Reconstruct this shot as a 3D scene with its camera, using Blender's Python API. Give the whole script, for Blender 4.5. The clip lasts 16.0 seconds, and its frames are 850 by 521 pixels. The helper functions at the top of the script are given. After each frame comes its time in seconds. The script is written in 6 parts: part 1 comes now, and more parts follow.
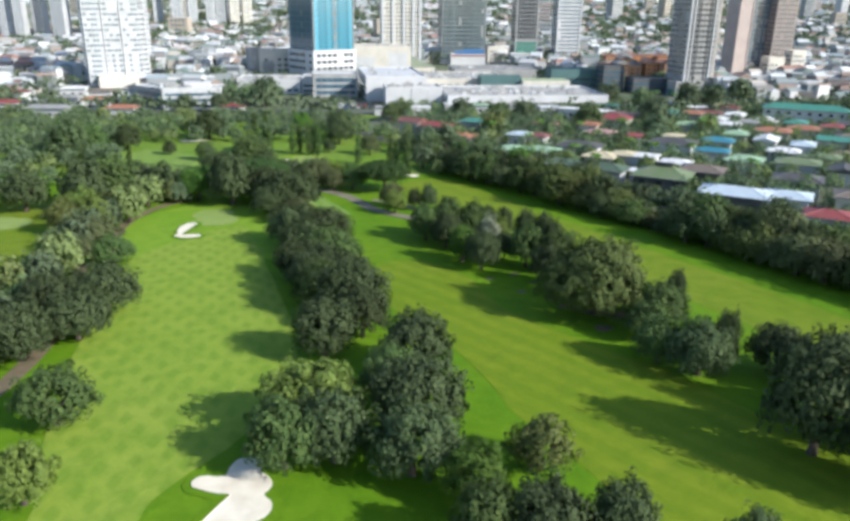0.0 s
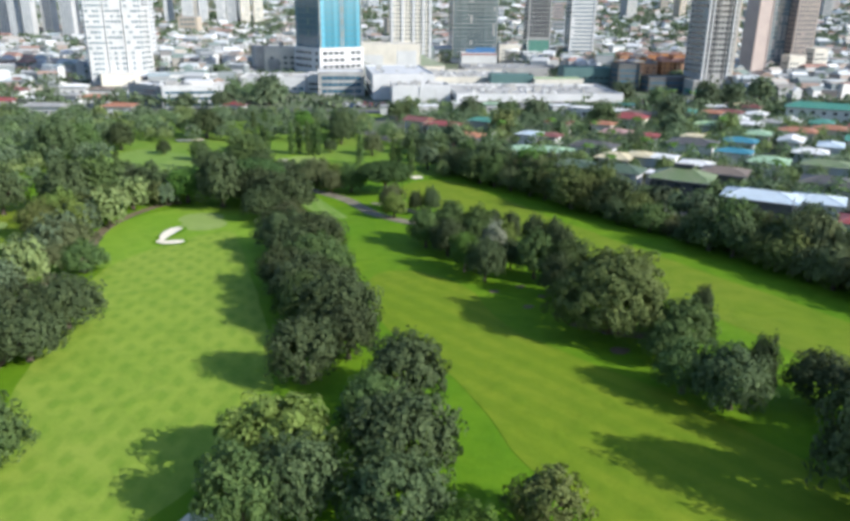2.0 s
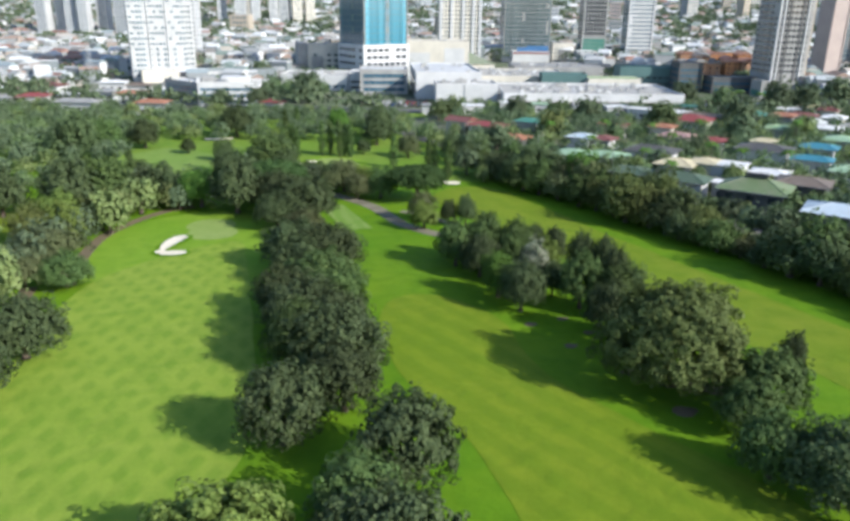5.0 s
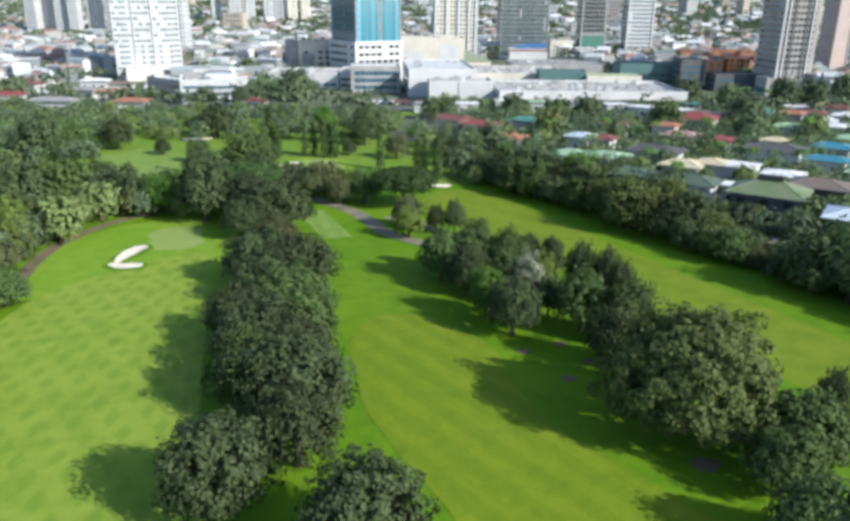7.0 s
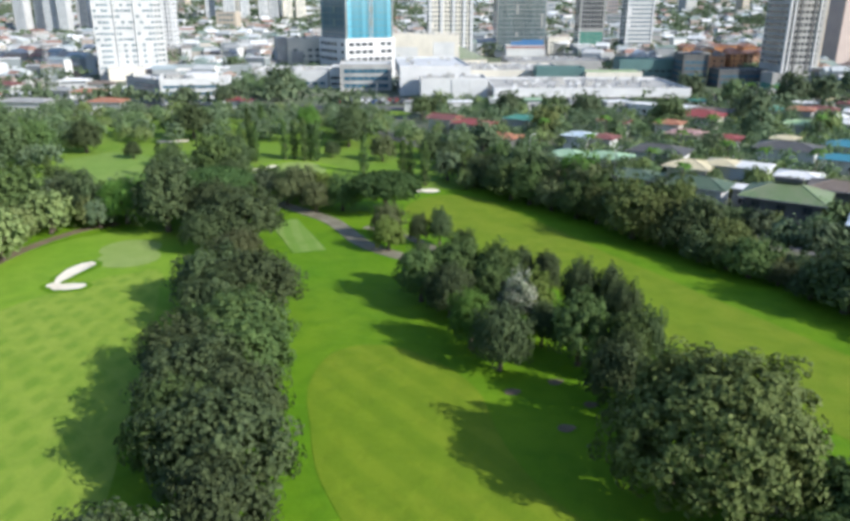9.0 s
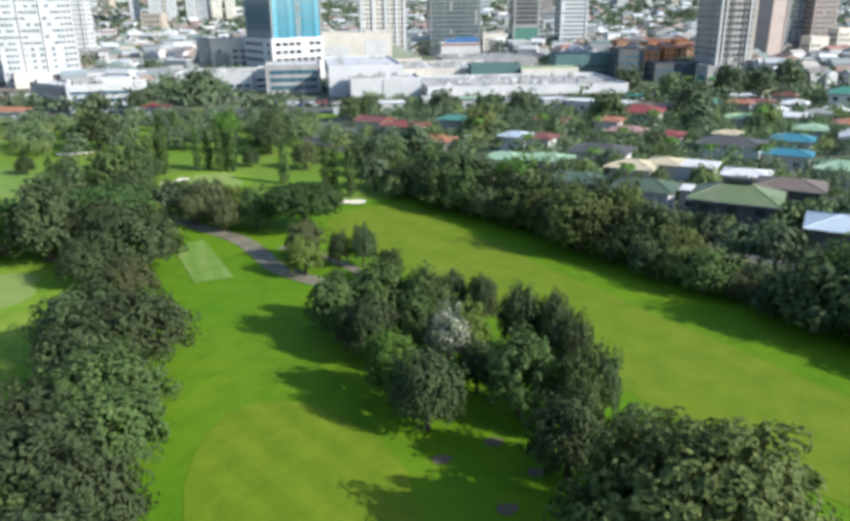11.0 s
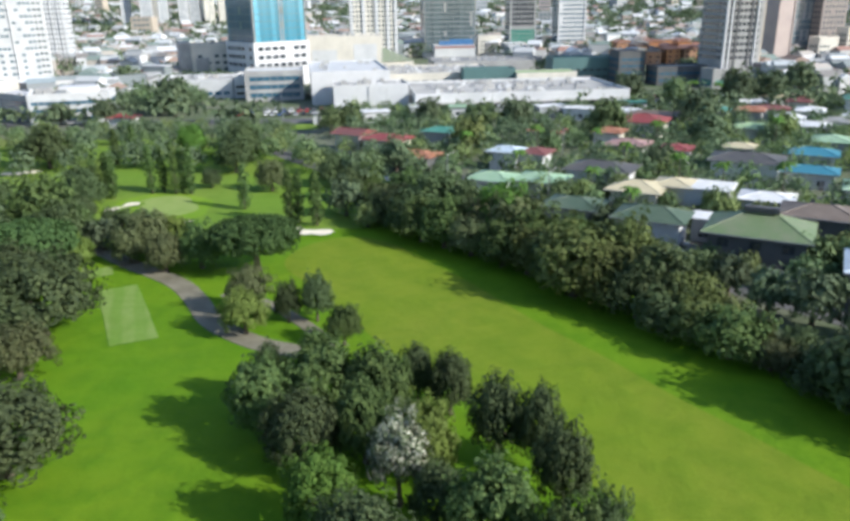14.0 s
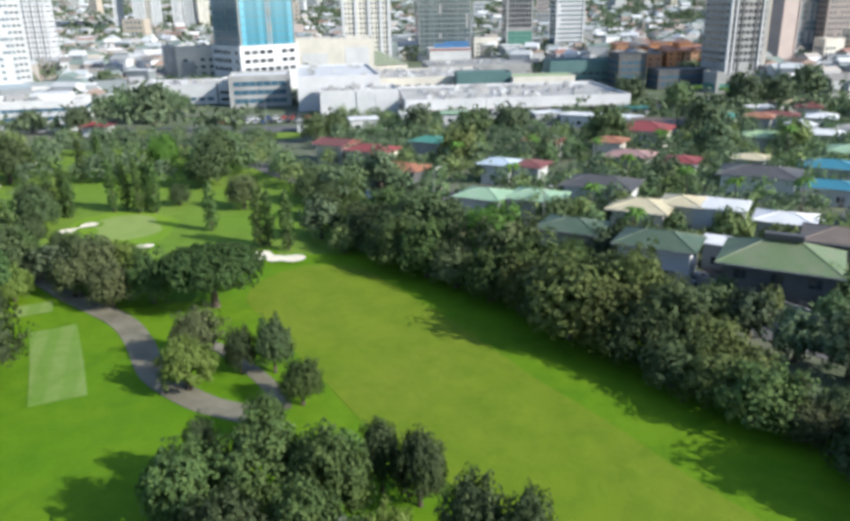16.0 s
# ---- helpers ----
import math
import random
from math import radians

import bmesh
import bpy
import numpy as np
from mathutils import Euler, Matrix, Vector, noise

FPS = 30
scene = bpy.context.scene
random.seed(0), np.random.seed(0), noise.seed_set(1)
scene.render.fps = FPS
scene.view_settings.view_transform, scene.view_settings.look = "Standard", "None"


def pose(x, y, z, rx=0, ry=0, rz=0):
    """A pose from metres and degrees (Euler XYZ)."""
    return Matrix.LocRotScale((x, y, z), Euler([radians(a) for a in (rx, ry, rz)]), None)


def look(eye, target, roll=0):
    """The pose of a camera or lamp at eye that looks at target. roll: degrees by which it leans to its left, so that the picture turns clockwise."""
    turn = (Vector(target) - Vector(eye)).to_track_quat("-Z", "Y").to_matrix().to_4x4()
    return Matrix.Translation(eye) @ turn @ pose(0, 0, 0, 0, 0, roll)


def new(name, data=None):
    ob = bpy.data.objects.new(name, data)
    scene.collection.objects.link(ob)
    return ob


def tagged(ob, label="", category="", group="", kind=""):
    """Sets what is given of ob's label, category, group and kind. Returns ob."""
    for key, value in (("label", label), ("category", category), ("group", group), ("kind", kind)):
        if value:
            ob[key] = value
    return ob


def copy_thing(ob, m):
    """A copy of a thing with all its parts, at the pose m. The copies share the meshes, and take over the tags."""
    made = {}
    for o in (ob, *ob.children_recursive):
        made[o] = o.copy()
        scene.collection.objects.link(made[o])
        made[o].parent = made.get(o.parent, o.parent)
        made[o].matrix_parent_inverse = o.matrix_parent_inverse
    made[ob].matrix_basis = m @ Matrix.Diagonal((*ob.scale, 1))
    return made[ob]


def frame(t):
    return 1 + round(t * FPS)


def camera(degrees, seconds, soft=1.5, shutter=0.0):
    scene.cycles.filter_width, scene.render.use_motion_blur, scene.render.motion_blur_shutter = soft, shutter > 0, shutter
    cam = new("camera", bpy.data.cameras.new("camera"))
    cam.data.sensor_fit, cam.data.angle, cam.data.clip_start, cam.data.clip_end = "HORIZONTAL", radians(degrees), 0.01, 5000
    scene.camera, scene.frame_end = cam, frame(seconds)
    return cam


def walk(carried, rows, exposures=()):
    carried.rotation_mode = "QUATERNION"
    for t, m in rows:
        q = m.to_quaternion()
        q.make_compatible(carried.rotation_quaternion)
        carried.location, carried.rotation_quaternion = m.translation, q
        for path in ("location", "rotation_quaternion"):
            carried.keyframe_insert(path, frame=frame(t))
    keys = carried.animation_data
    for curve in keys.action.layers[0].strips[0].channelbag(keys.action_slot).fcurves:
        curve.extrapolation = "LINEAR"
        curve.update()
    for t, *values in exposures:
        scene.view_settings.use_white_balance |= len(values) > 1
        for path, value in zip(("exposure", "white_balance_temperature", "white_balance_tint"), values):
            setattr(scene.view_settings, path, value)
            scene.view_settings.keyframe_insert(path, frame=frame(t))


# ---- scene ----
cam = camera(60.0, 16.0, soft=3.6)
# seconds, place, yaw (to the left of +y), pitch, roll
PATH = [
    (0, 0.00, -0.00, 48.00, -1.45, -19.32, 0.69),
    (0.5, 0.83, 3.17, 47.36, -1.45, -19.31, 0.72),
    (1, 1.59, 6.35, 46.73, -1.44, -19.30, 0.74),
    (1.5, 2.26, 9.55, 46.09, -1.46, -19.28, 0.75),
    (1.9, 2.74, 12.09, 45.60, -1.46, -19.29, 0.66),
    (2, 2.86, 12.72, 45.48, -0.45, -19.29, 0.64),
    (2.1, 3.03, 13.37, 45.37, 1.10, -19.29, 0.67),
    (2.2, 3.20, 14.01, 45.26, 1.34, -19.30, 0.70),
    (2.5, 3.72, 15.95, 44.93, 1.27, -19.31, 0.80),
    (2.6, 3.87, 16.60, 44.83, 1.66, -19.32, 0.81),
    (2.7, 4.02, 17.25, 44.73, 3.10, -19.32, 0.81),
    (2.8, 4.17, 17.91, 44.63, 3.54, -19.33, 0.81),
    (3, 4.47, 19.21, 44.43, 3.56, -19.35, 0.82),
    (3.5, 5.09, 22.57, 43.98, 3.59, -19.27, 0.73),
    (4, 5.61, 25.88, 43.47, 3.60, -19.26, 0.69),
    (5.25, 6.79, 34.67, 42.01, 3.57, -19.29, 0.64),
    (6.5, 7.97, 43.47, 40.55, 3.52, -19.31, 0.59),
    (7, 8.45, 46.89, 39.98, 3.49, -19.32, 0.55),
    (7.5, 8.90, 50.31, 39.41, 3.48, -19.33, 0.52),
    (8, 9.34, 53.78, 38.85, 3.45, -19.34, 0.48),
    (8.2, 9.63, 55.36, 38.67, 3.46, -19.35, 0.41),
    (9.3, 11.26, 64.07, 37.64, 3.35, -19.40, -0.02),
    (9.7, 11.85, 67.24, 37.27, 2.20, -19.42, -0.18),
    (10.1, 12.44, 70.41, 36.89, 0.75, -19.44, -0.34),
    (10.3, 12.74, 72.00, 36.71, -0.08, -19.45, -0.42),
    (10.4, 12.88, 72.79, 36.61, -0.80, -19.45, -0.45),
    (10.5, 13.03, 73.58, 36.52, -1.01, -19.46, -0.49),
    (11, 13.83, 77.14, 36.50, -0.95, -19.46, -0.58),
    (11.5, 14.67, 80.67, 36.48, -0.99, -19.45, -0.61),
    (12, 15.55, 84.20, 36.48, -0.97, -19.43, -0.73),
    (12.5, 16.45, 87.70, 36.50, -0.92, -19.42, -0.82),
    (13, 17.30, 91.20, 36.51, -0.93, -19.41, -0.86),
    (13.5, 18.16, 94.70, 36.52, -0.90, -19.41, -0.93),
    (14, 19.02, 98.21, 36.51, -0.90, -19.38, -0.94),
    (14.5, 19.84, 101.68, 36.47, -0.90, -19.36, -0.98),
    (15, 20.64, 105.22, 36.46, -0.92, -19.32, -0.98),
    (15.5, 21.43, 108.85, 36.45, -0.94, -19.31, -1.09),
    (16, 22.29, 112.61, 36.40, -0.97, -19.27, -1.09),
]


def aim(x, y, z, yaw, pitch, roll):
    w = Vector((-math.sin(radians(yaw)) * math.cos(radians(pitch)), math.cos(radians(yaw)) * math.cos(radians(pitch)), math.sin(radians(pitch))))
    return look((x, y, z), Vector((x, y, z)) + w, roll)


walk(cam, [(t, aim(*p)) for t, *p in PATH])

# ---- world, sun, exposure ----
SUN_AZ, SUN_EL = -28.0, 30.0   # degrees from +x, and above the horizon
sun_dir = Vector((math.cos(radians(SUN_AZ)) * math.cos(radians(SUN_EL)), math.sin(radians(SUN_AZ)) * math.cos(radians(SUN_EL)), math.sin(radians(SUN_EL))))
world = bpy.data.worlds.new("sky_world")
scene.world = world
world.use_nodes = True
wn = world.node_tree.nodes
sky = wn.new("ShaderNodeTexSky")
sky.sky_type = "NISHITA"
sky.sun_disc = False
sky.sun_elevation = radians(SUN_EL)
sky.sun_rotation = math.atan2(sun_dir.x, sun_dir.y)
sky.air_density, sky.dust_density, sky.ozone_density = 1.0, 0.9, 3.0
wn["Background"].inputs["Strength"].default_value = 0.16
world.node_tree.links.new(sky.outputs["Color"], wn["Background"].inputs["Color"])
sun_data = bpy.data.lights.new("sun", "SUN")
sun_data.energy, sun_data.angle, sun_data.color = 5.0, radians(0.6), (1.0, 0.968, 0.9)
sun = new("sun", sun_data)
sun.matrix_world = look(sun_dir * 300, (0, 0, 0))
scene.view_settings.exposure = 0.43


# ---- materials ----
def nodes_of(name):
    m = bpy.data.materials.new(name)
    m.use_nodes = True
    return m, m.node_tree.nodes, m.node_tree.links


def mixed(n, l, fac, a, b, blend="MIX"):
    """A colour mix; fac, a and b are sockets or values."""
    x = n.new("ShaderNodeMix")
    x.data_type, x.blend_type = "RGBA", blend
    for socket, v in ((x.inputs[0], fac), (x.inputs[6], a), (x.inputs[7], b)):
        if isinstance(v, bpy.types.NodeSocket):
            l.new(v, socket)
        elif isinstance(v, (int, float)):
            socket.default_value = v
        else:
            socket.default_value = (*v, 1.0)
    return x.outputs[2]


def noised(n, l, coord, scale, detail=4.0, rough=0.55):
    t = n.new("ShaderNodeTexNoise")
    t.inputs["Scale"].default_value, t.inputs["Detail"].default_value, t.inputs["Roughness"].default_value = scale, detail, rough
    l.new(coord, t.inputs["Vector"])
    return t.outputs["Fac"]


def ramped(n, l, fac, lo, hi):
    r = n.new("ShaderNodeMapRange")
    r.inputs["From Min"].default_value, r.inputs["From Max"].default_value = lo, hi
    l.new(fac, r.inputs["Value"])
    return r.outputs["Result"]


def calc(n, l, op, a, b=0.0):
    m = n.new("ShaderNodeMath")
    m.operation = op
    for socket, v in ((m.inputs[0], a), (m.inputs[1], b)):
        if isinstance(v, bpy.types.NodeSocket):
            l.new(v, socket)
        else:
            socket.default_value = v
    return m.outputs[0]


def bumped(n, l, height, strength, distance):
    b = n.new("ShaderNodeBump")
    b.inputs["Strength"].default_value, b.inputs["Distance"].default_value = strength, distance
    l.new(height, b.inputs["Height"])
    l.new(b.outputs["Normal"], n["Principled BSDF"].inputs["Normal"])


def surface(name, base, other, rough=0.7, big=0.15, fine=3.0, bump=0.3, metal=0.0, vary=0.0, spec=0.3):
    """A plain weathered surface: base colour, a second tone in stains and grain, and a tone of its own for each object."""
    m, n, l = nodes_of(name)
    p = n["Principled BSDF"]
    c = n.new("ShaderNodeTexCoord").outputs["Object"]
    stain = ramped(n, l, noised(n, l, c, big, 5, 0.6), 0.38, 0.68)
    grain = noised(n, l, c, fine, 3)
    col = mixed(n, l, stain, base, other)
    col = mixed(n, l, 0.35, col, mixed(n, l, grain, (0.35, 0.35, 0.35), (0.8, 0.8, 0.8)), "OVERLAY")
    if vary:
        r = n.new("ShaderNodeObjectInfo").outputs["Random"]
        h = n.new("ShaderNodeHueSaturation")
        l.new(col, h.inputs["Color"])
        l.new(calc(n, l, "ADD", calc(n, l, "MULTIPLY", r, vary), 1 - vary / 2), h.inputs["Value"])
        col = h.outputs["Color"]
    l.new(col, p.inputs["Base Color"])
    p.inputs["Roughness"].default_value, p.inputs["Metallic"].default_value = rough, metal
    p.inputs["Specular IOR Level"].default_value = spec
    bumped(n, l, grain, bump, 0.05)
    return m


def grass(name, base, dry, dark, stripes=None, rough=0.85):
    """Mown turf. stripes: (degrees, width, depth) of the mower's passes, crossed where two are given."""
    m, n, l = nodes_of(name)
    p = n["Principled BSDF"]
    c = n.new("ShaderNodeTexCoord").outputs["Object"]
    patch = ramped(n, l, noised(n, l, c, 0.045, 5, 0.6), 0.35, 0.7)
    mid = ramped(n, l, noised(n, l, c, 0.3, 4, 0.6), 0.4, 0.7)
    blade = noised(n, l, c, 5.0, 3, 0.7)
    col = mixed(n, l, patch, base, dry)
    col = mixed(n, l, calc(n, l, "MULTIPLY", mid, 0.6), col, dark)
    wave = None
    for angle, width, depth in stripes or ():
        sep = n.new("ShaderNodeSeparateXYZ")
        l.new(c, sep.inputs[0])
        u = calc(n, l, "ADD", calc(n, l, "MULTIPLY", sep.outputs[0], math.cos(radians(angle))), calc(n, l, "MULTIPLY", sep.outputs[1], math.sin(radians(angle))))
        u = calc(n, l, "ADD", u, calc(n, l, "MULTIPLY", noised(n, l, c, 0.08, 2), 1.6))
        s = ramped(n, l, calc(n, l, "SINE", calc(n, l, "MULTIPLY", u, math.pi / width)), -0.5, 0.5)
        s = calc(n, l, "MULTIPLY", s, depth)
        wave = s if wave is None else calc(n, l, "MULTIPLY", wave, calc(n, l, "DIVIDE", s, depth))
    if wave is not None:
        col = mixed(n, l, wave, col, dark)
    col = mixed(n, l, 0.4, col, mixed(n, l, blade, (0.3, 0.3, 0.3), (0.78, 0.78, 0.78)), "OVERLAY")
    l.new(col, p.inputs["Base Color"])
    p.inputs["Roughness"].default_value, p.inputs["Specular IOR Level"].default_value = rough, 0.12
    bumped(n, l, calc(n, l, "ADD", blade, calc(n, l, "MULTIPLY", mid, 2.0)), 0.5, 0.08)
    return m


def foliage(name, dark, light, tip, through_light=0.25, tips=0.5):
    """Leaves: a tone for each leaf, for each clump and for each tree."""
    m, n, l = nodes_of(name)
    p = n["Principled BSDF"]
    c = n.new("ShaderNodeTexCoord").outputs["Object"]
    leaf = n.new("ShaderNodeNewGeometry").outputs["Random Per Island"]
    tree = n.new("ShaderNodeObjectInfo").outputs["Random"]
    clump = ramped(n, l, noised(n, l, c, 1.1, 4, 0.65), 0.36, 0.66)
    col = mixed(n, l, clump, dark, light)
    col = mixed(n, l, calc(n, l, "MULTIPLY", calc(n, l, "POWER", leaf, 2.5), tips), col, tip)
    h = n.new("ShaderNodeHueSaturation")
    l.new(col, h.inputs["Color"])
    l.new(calc(n, l, "ADD", calc(n, l, "MULTIPLY", tree, 0.5), 0.75), h.inputs["Value"])
    l.new(calc(n, l, "ADD", calc(n, l, "MULTIPLY", tree, 0.026), 0.49), h.inputs["Hue"])
    l.new(h.outputs["Color"], p.inputs["Base Color"])
    p.inputs["Roughness"].default_value, p.inputs["Specular IOR Level"].default_value = 0.65, 0.15
    tr = n.new("ShaderNodeBsdfTranslucent")
    l.new(h.outputs["Color"], tr.inputs["Color"])
    mx = n.new("ShaderNodeMixShader")
    mx.inputs[0].default_value = through_light
    l.new(p.outputs[0], mx.inputs[1])
    l.new(tr.outputs[0], mx.inputs[2])
    l.new(mx.outputs[0], n["Material Output"].inputs["Surface"])
    return m


def glass(name, tint, rough=0.08, cell=(1.5, 1.5, 3.5), depth=0.5):
    """Tinted window glass over dark rooms, some with blinds drawn."""
    m, n, l = nodes_of(name)
    p = n["Principled BSDF"]
    c = n.new("ShaderNodeTexCoord").outputs["Object"]
    d = n.new("ShaderNodeVectorMath")
    d.operation = "DIVIDE"
    l.new(c, d.inputs[0])
    d.inputs[1].default_value = cell
    f = n.new("ShaderNodeVectorMath")
    f.operation = "FLOOR"
    l.new(d.outputs[0], f.inputs[0])
    w = n.new("ShaderNodeTexWhiteNoise")
    l.new(f.outputs[0], w.inputs["Vector"])
    col = mixed(n, l, calc(n, l, "MULTIPLY", w.outputs["Value"], depth), tint, tuple(min(1, v * 2.2 + 0.05) for v in tint))
    l.new(col, p.inputs["Base Color"])
    p.inputs["Roughness"].default_value, p.inputs["Specular IOR Level"].default_value = rough, 0.8
    return m


def roofing(name, base, other, pitch=0.45, metal=0.0):
    """Roof sheets or tiles: ribs and courses in relief, faded patches, a tone for each roof."""
    m, n, l = nodes_of(name)
    p = n["Principled BSDF"]
    c = n.new("ShaderNodeTexCoord").outputs["Object"]
    wv = n.new("ShaderNodeTexWave")
    wv.bands_direction = "X"
    wv.inputs["Scale"].default_value, wv.inputs["Distortion"].default_value = 0.5 / pitch, 0.3
    l.new(c, wv.inputs["Vector"])
    stain = ramped(n, l, noised(n, l, c, 0.35, 5, 0.65), 0.4, 0.72)
    col = mixed(n, l, stain, base, other)
    col = mixed(n, l, 0.3, col, mixed(n, l, noised(n, l, c, 2.5, 3), (0.3, 0.3, 0.3), (0.75, 0.75, 0.75)), "OVERLAY")
    col = mixed(n, l, calc(n, l, "MULTIPLY", wv.outputs["Fac"], 0.12), col, (0.02, 0.02, 0.02))
    l.new(col, p.inputs["Base Color"])
    p.inputs["Roughness"].default_value, p.inputs["Metallic"].default_value = 0.55, metal
    bumped(n, l, wv.outputs["Fac"], 0.5, 0.06)
    return m


def islands(name, colours, rough=0.75):
    """One surface for many small far buildings: each island takes one of the colours."""
    m, n, l = nodes_of(name)
    p = n["Principled BSDF"]
    g = n.new("ShaderNodeNewGeometry").outputs["Random Per Island"]
    r = n.new("ShaderNodeValToRGB")
    r.color_ramp.interpolation = "CONSTANT"
    while len(r.color_ramp.elements) < len(colours):
        r.color_ramp.elements.new(0.5)
    for i, col in enumerate(colours):
        r.color_ramp.elements[i].position = i / len(colours)
        r.color_ramp.elements[i].color = (*col, 1)
    l.new(g, r.inputs[0])
    c = n.new("ShaderNodeTexCoord").outputs["Object"]
    col = mixed(n, l, 0.3, r.outputs[0], mixed(n, l, noised(n, l, c, 0.6, 3), (0.3, 0.3, 0.3), (0.8, 0.8, 0.8)), "OVERLAY")
    l.new(col, p.inputs["Base Color"])
    p.inputs["Roughness"].default_value = rough
    return m


M_ROUGH = grass("rough_grass", (0.088, 0.198, 0.006), (0.128, 0.222, 0.01), (0.058, 0.15, 0.005))
M_FAIR = grass("fairway_checked", (0.2, 0.29, 0.035), (0.225, 0.3, 0.045), (0.115, 0.215, 0.02), [(170, 1.5, 0.5), (44, 1.7, 0.45)])
M_FAIRB = grass("fairway_striped", (0.142, 0.213, 0.012), (0.174, 0.226, 0.017), (0.092, 0.166, 0.008), [(40, 2.0, 0.42)])
M_FAIRC = grass("fairway_worn", (0.132, 0.203, 0.012), (0.168, 0.212, 0.021), (0.09, 0.162, 0.009), [(35, 3.5, 0.15)])
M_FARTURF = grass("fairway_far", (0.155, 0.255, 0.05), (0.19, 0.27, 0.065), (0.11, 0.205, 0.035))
# the rough again, paler: distance haze is painted into its colour
M_HAZED_ROUGH = grass("rough_hazed", (0.125, 0.222, 0.025), (0.165, 0.24, 0.04), (0.09, 0.175, 0.018))
M_GREEN = grass("putting_green", (0.22, 0.3, 0.08), (0.245, 0.31, 0.1), (0.175, 0.265, 0.06))
M_APRON = grass("green_apron", (0.15, 0.275, 0.02), (0.185, 0.29, 0.03), (0.11, 0.22, 0.015))
M_TEE = grass("tee_turf", (0.17, 0.265, 0.06), (0.22, 0.29, 0.095), (0.11, 0.22, 0.025), [(20, 1.6, 0.5)])
M_SAND = surface("bunker_sand", (0.74, 0.68, 0.55), (0.62, 0.55, 0.43), 0.95, 0.4, 6.0, 0.4, spec=0.1)
M_PATH = surface("path_concrete", (0.21, 0.195, 0.145), (0.13, 0.12, 0.085), 0.9, 0.3, 3.0, 0.3)
M_ROAD = surface("asphalt", (0.13, 0.13, 0.13), (0.08, 0.08, 0.08), 0.9, 0.2, 4.0, 0.3)
M_URBAN = surface("urban_ground", (0.13, 0.14, 0.1), (0.06, 0.1, 0.035), 0.95, 0.05, 0.6, 0.3)
M_SOIL = surface("bare_soil", (0.16, 0.125, 0.08), (0.11, 0.095, 0.055), 0.95, 0.5, 4.0, 0.5)
M_BARK = surface("bark", (0.11, 0.085, 0.065), (0.06, 0.05, 0.04), 0.9, 1.5, 9.0, 0.8)
L_DARK = foliage("leaves_dark", (0.047, 0.071, 0.034), (0.079, 0.112, 0.046), (0.16, 0.202, 0.082))
L_RAIN = foliage("leaves_rain_tree", (0.048, 0.092, 0.032), (0.07, 0.125, 0.04), (0.12, 0.185, 0.06))
L_OLIVE = foliage("leaves_olive", (0.07, 0.09, 0.03), (0.105, 0.126, 0.037), (0.18, 0.2, 0.07))
L_MID = foliage("leaves_mid", (0.058, 0.098, 0.035), (0.095, 0.148, 0.045), (0.172, 0.232, 0.072))
L_LIGHT = foliage("leaves_light", (0.105, 0.155, 0.036), (0.165, 0.225, 0.05), (0.25, 0.31, 0.085))
L_BRIGHT = foliage("leaves_bright", (0.068, 0.145, 0.027), (0.11, 0.205, 0.038), (0.17, 0.265, 0.055))
L_BROWN = foliage("leaves_brown", (0.077, 0.1, 0.044), (0.125, 0.144, 0.062), (0.2, 0.213, 0.1))
L_PALE = foliage("leaves_pale", (0.06, 0.09, 0.04), (0.12, 0.15, 0.075), (0.7, 0.68, 0.57), tips=0.8)
L_YELLOW = foliage("leaves_yellow", (0.09, 0.108, 0.033), (0.125, 0.143, 0.042), (0.2, 0.212, 0.075))
# leaves of distant trees: aerial haze is put into these paler, bluer colours
L_HAZED_D = foliage("leaves_hazed_dark", (0.076, 0.11, 0.066), (0.116, 0.16, 0.083), (0.205, 0.25, 0.13))
L_HAZED_M = foliage("leaves_hazed_mid", (0.092, 0.14, 0.066), (0.136, 0.192, 0.08), (0.225, 0.28, 0.12))
L_HAZED_L = foliage("leaves_hazed_light", (0.12, 0.158, 0.06), (0.175, 0.215, 0.076), (0.28, 0.32, 0.125))
M_WHITE = surface("white_paint", (0.55, 0.555, 0.56), (0.46, 0.47, 0.48), 0.6, 0.12, 2.0, 0.1)
M_TOWER = surface("tower_paint", (0.47, 0.48, 0.49), (0.385, 0.395, 0.405), 0.6, 0.12, 2.0, 0.1)
M_CREAM = surface("cream_paint", (0.62, 0.58, 0.5), (0.5, 0.47, 0.42), 0.7, 0.12, 2.0, 0.1)
M_GREYW = surface("grey_render", (0.36, 0.36, 0.35), (0.25, 0.25, 0.25), 0.8, 0.15, 2.0, 0.15)
M_DARKW = surface("dark_render", (0.07, 0.075, 0.08), (0.11, 0.11, 0.11), 0.7, 0.15, 2.0, 0.1)
M_TAN = surface("tan_render", (0.42, 0.36, 0.29), (0.34, 0.3, 0.25), 0.75, 0.12, 2.0, 0.1)
M_PINK = surface("pink_render", (0.42, 0.35, 0.32), (0.36, 0.3, 0.28), 0.75, 0.12, 2.0, 0.1)
M_BROWNW = surface("brown_render", (0.27, 0.23, 0.21), (0.22, 0.19, 0.18), 0.7, 0.12, 2.0, 0.1)
M_STONE = surface("grey_cladding", (0.3, 0.3, 0.29), (0.23, 0.23, 0.225), 0.6, 0.1, 2.0, 0.1)
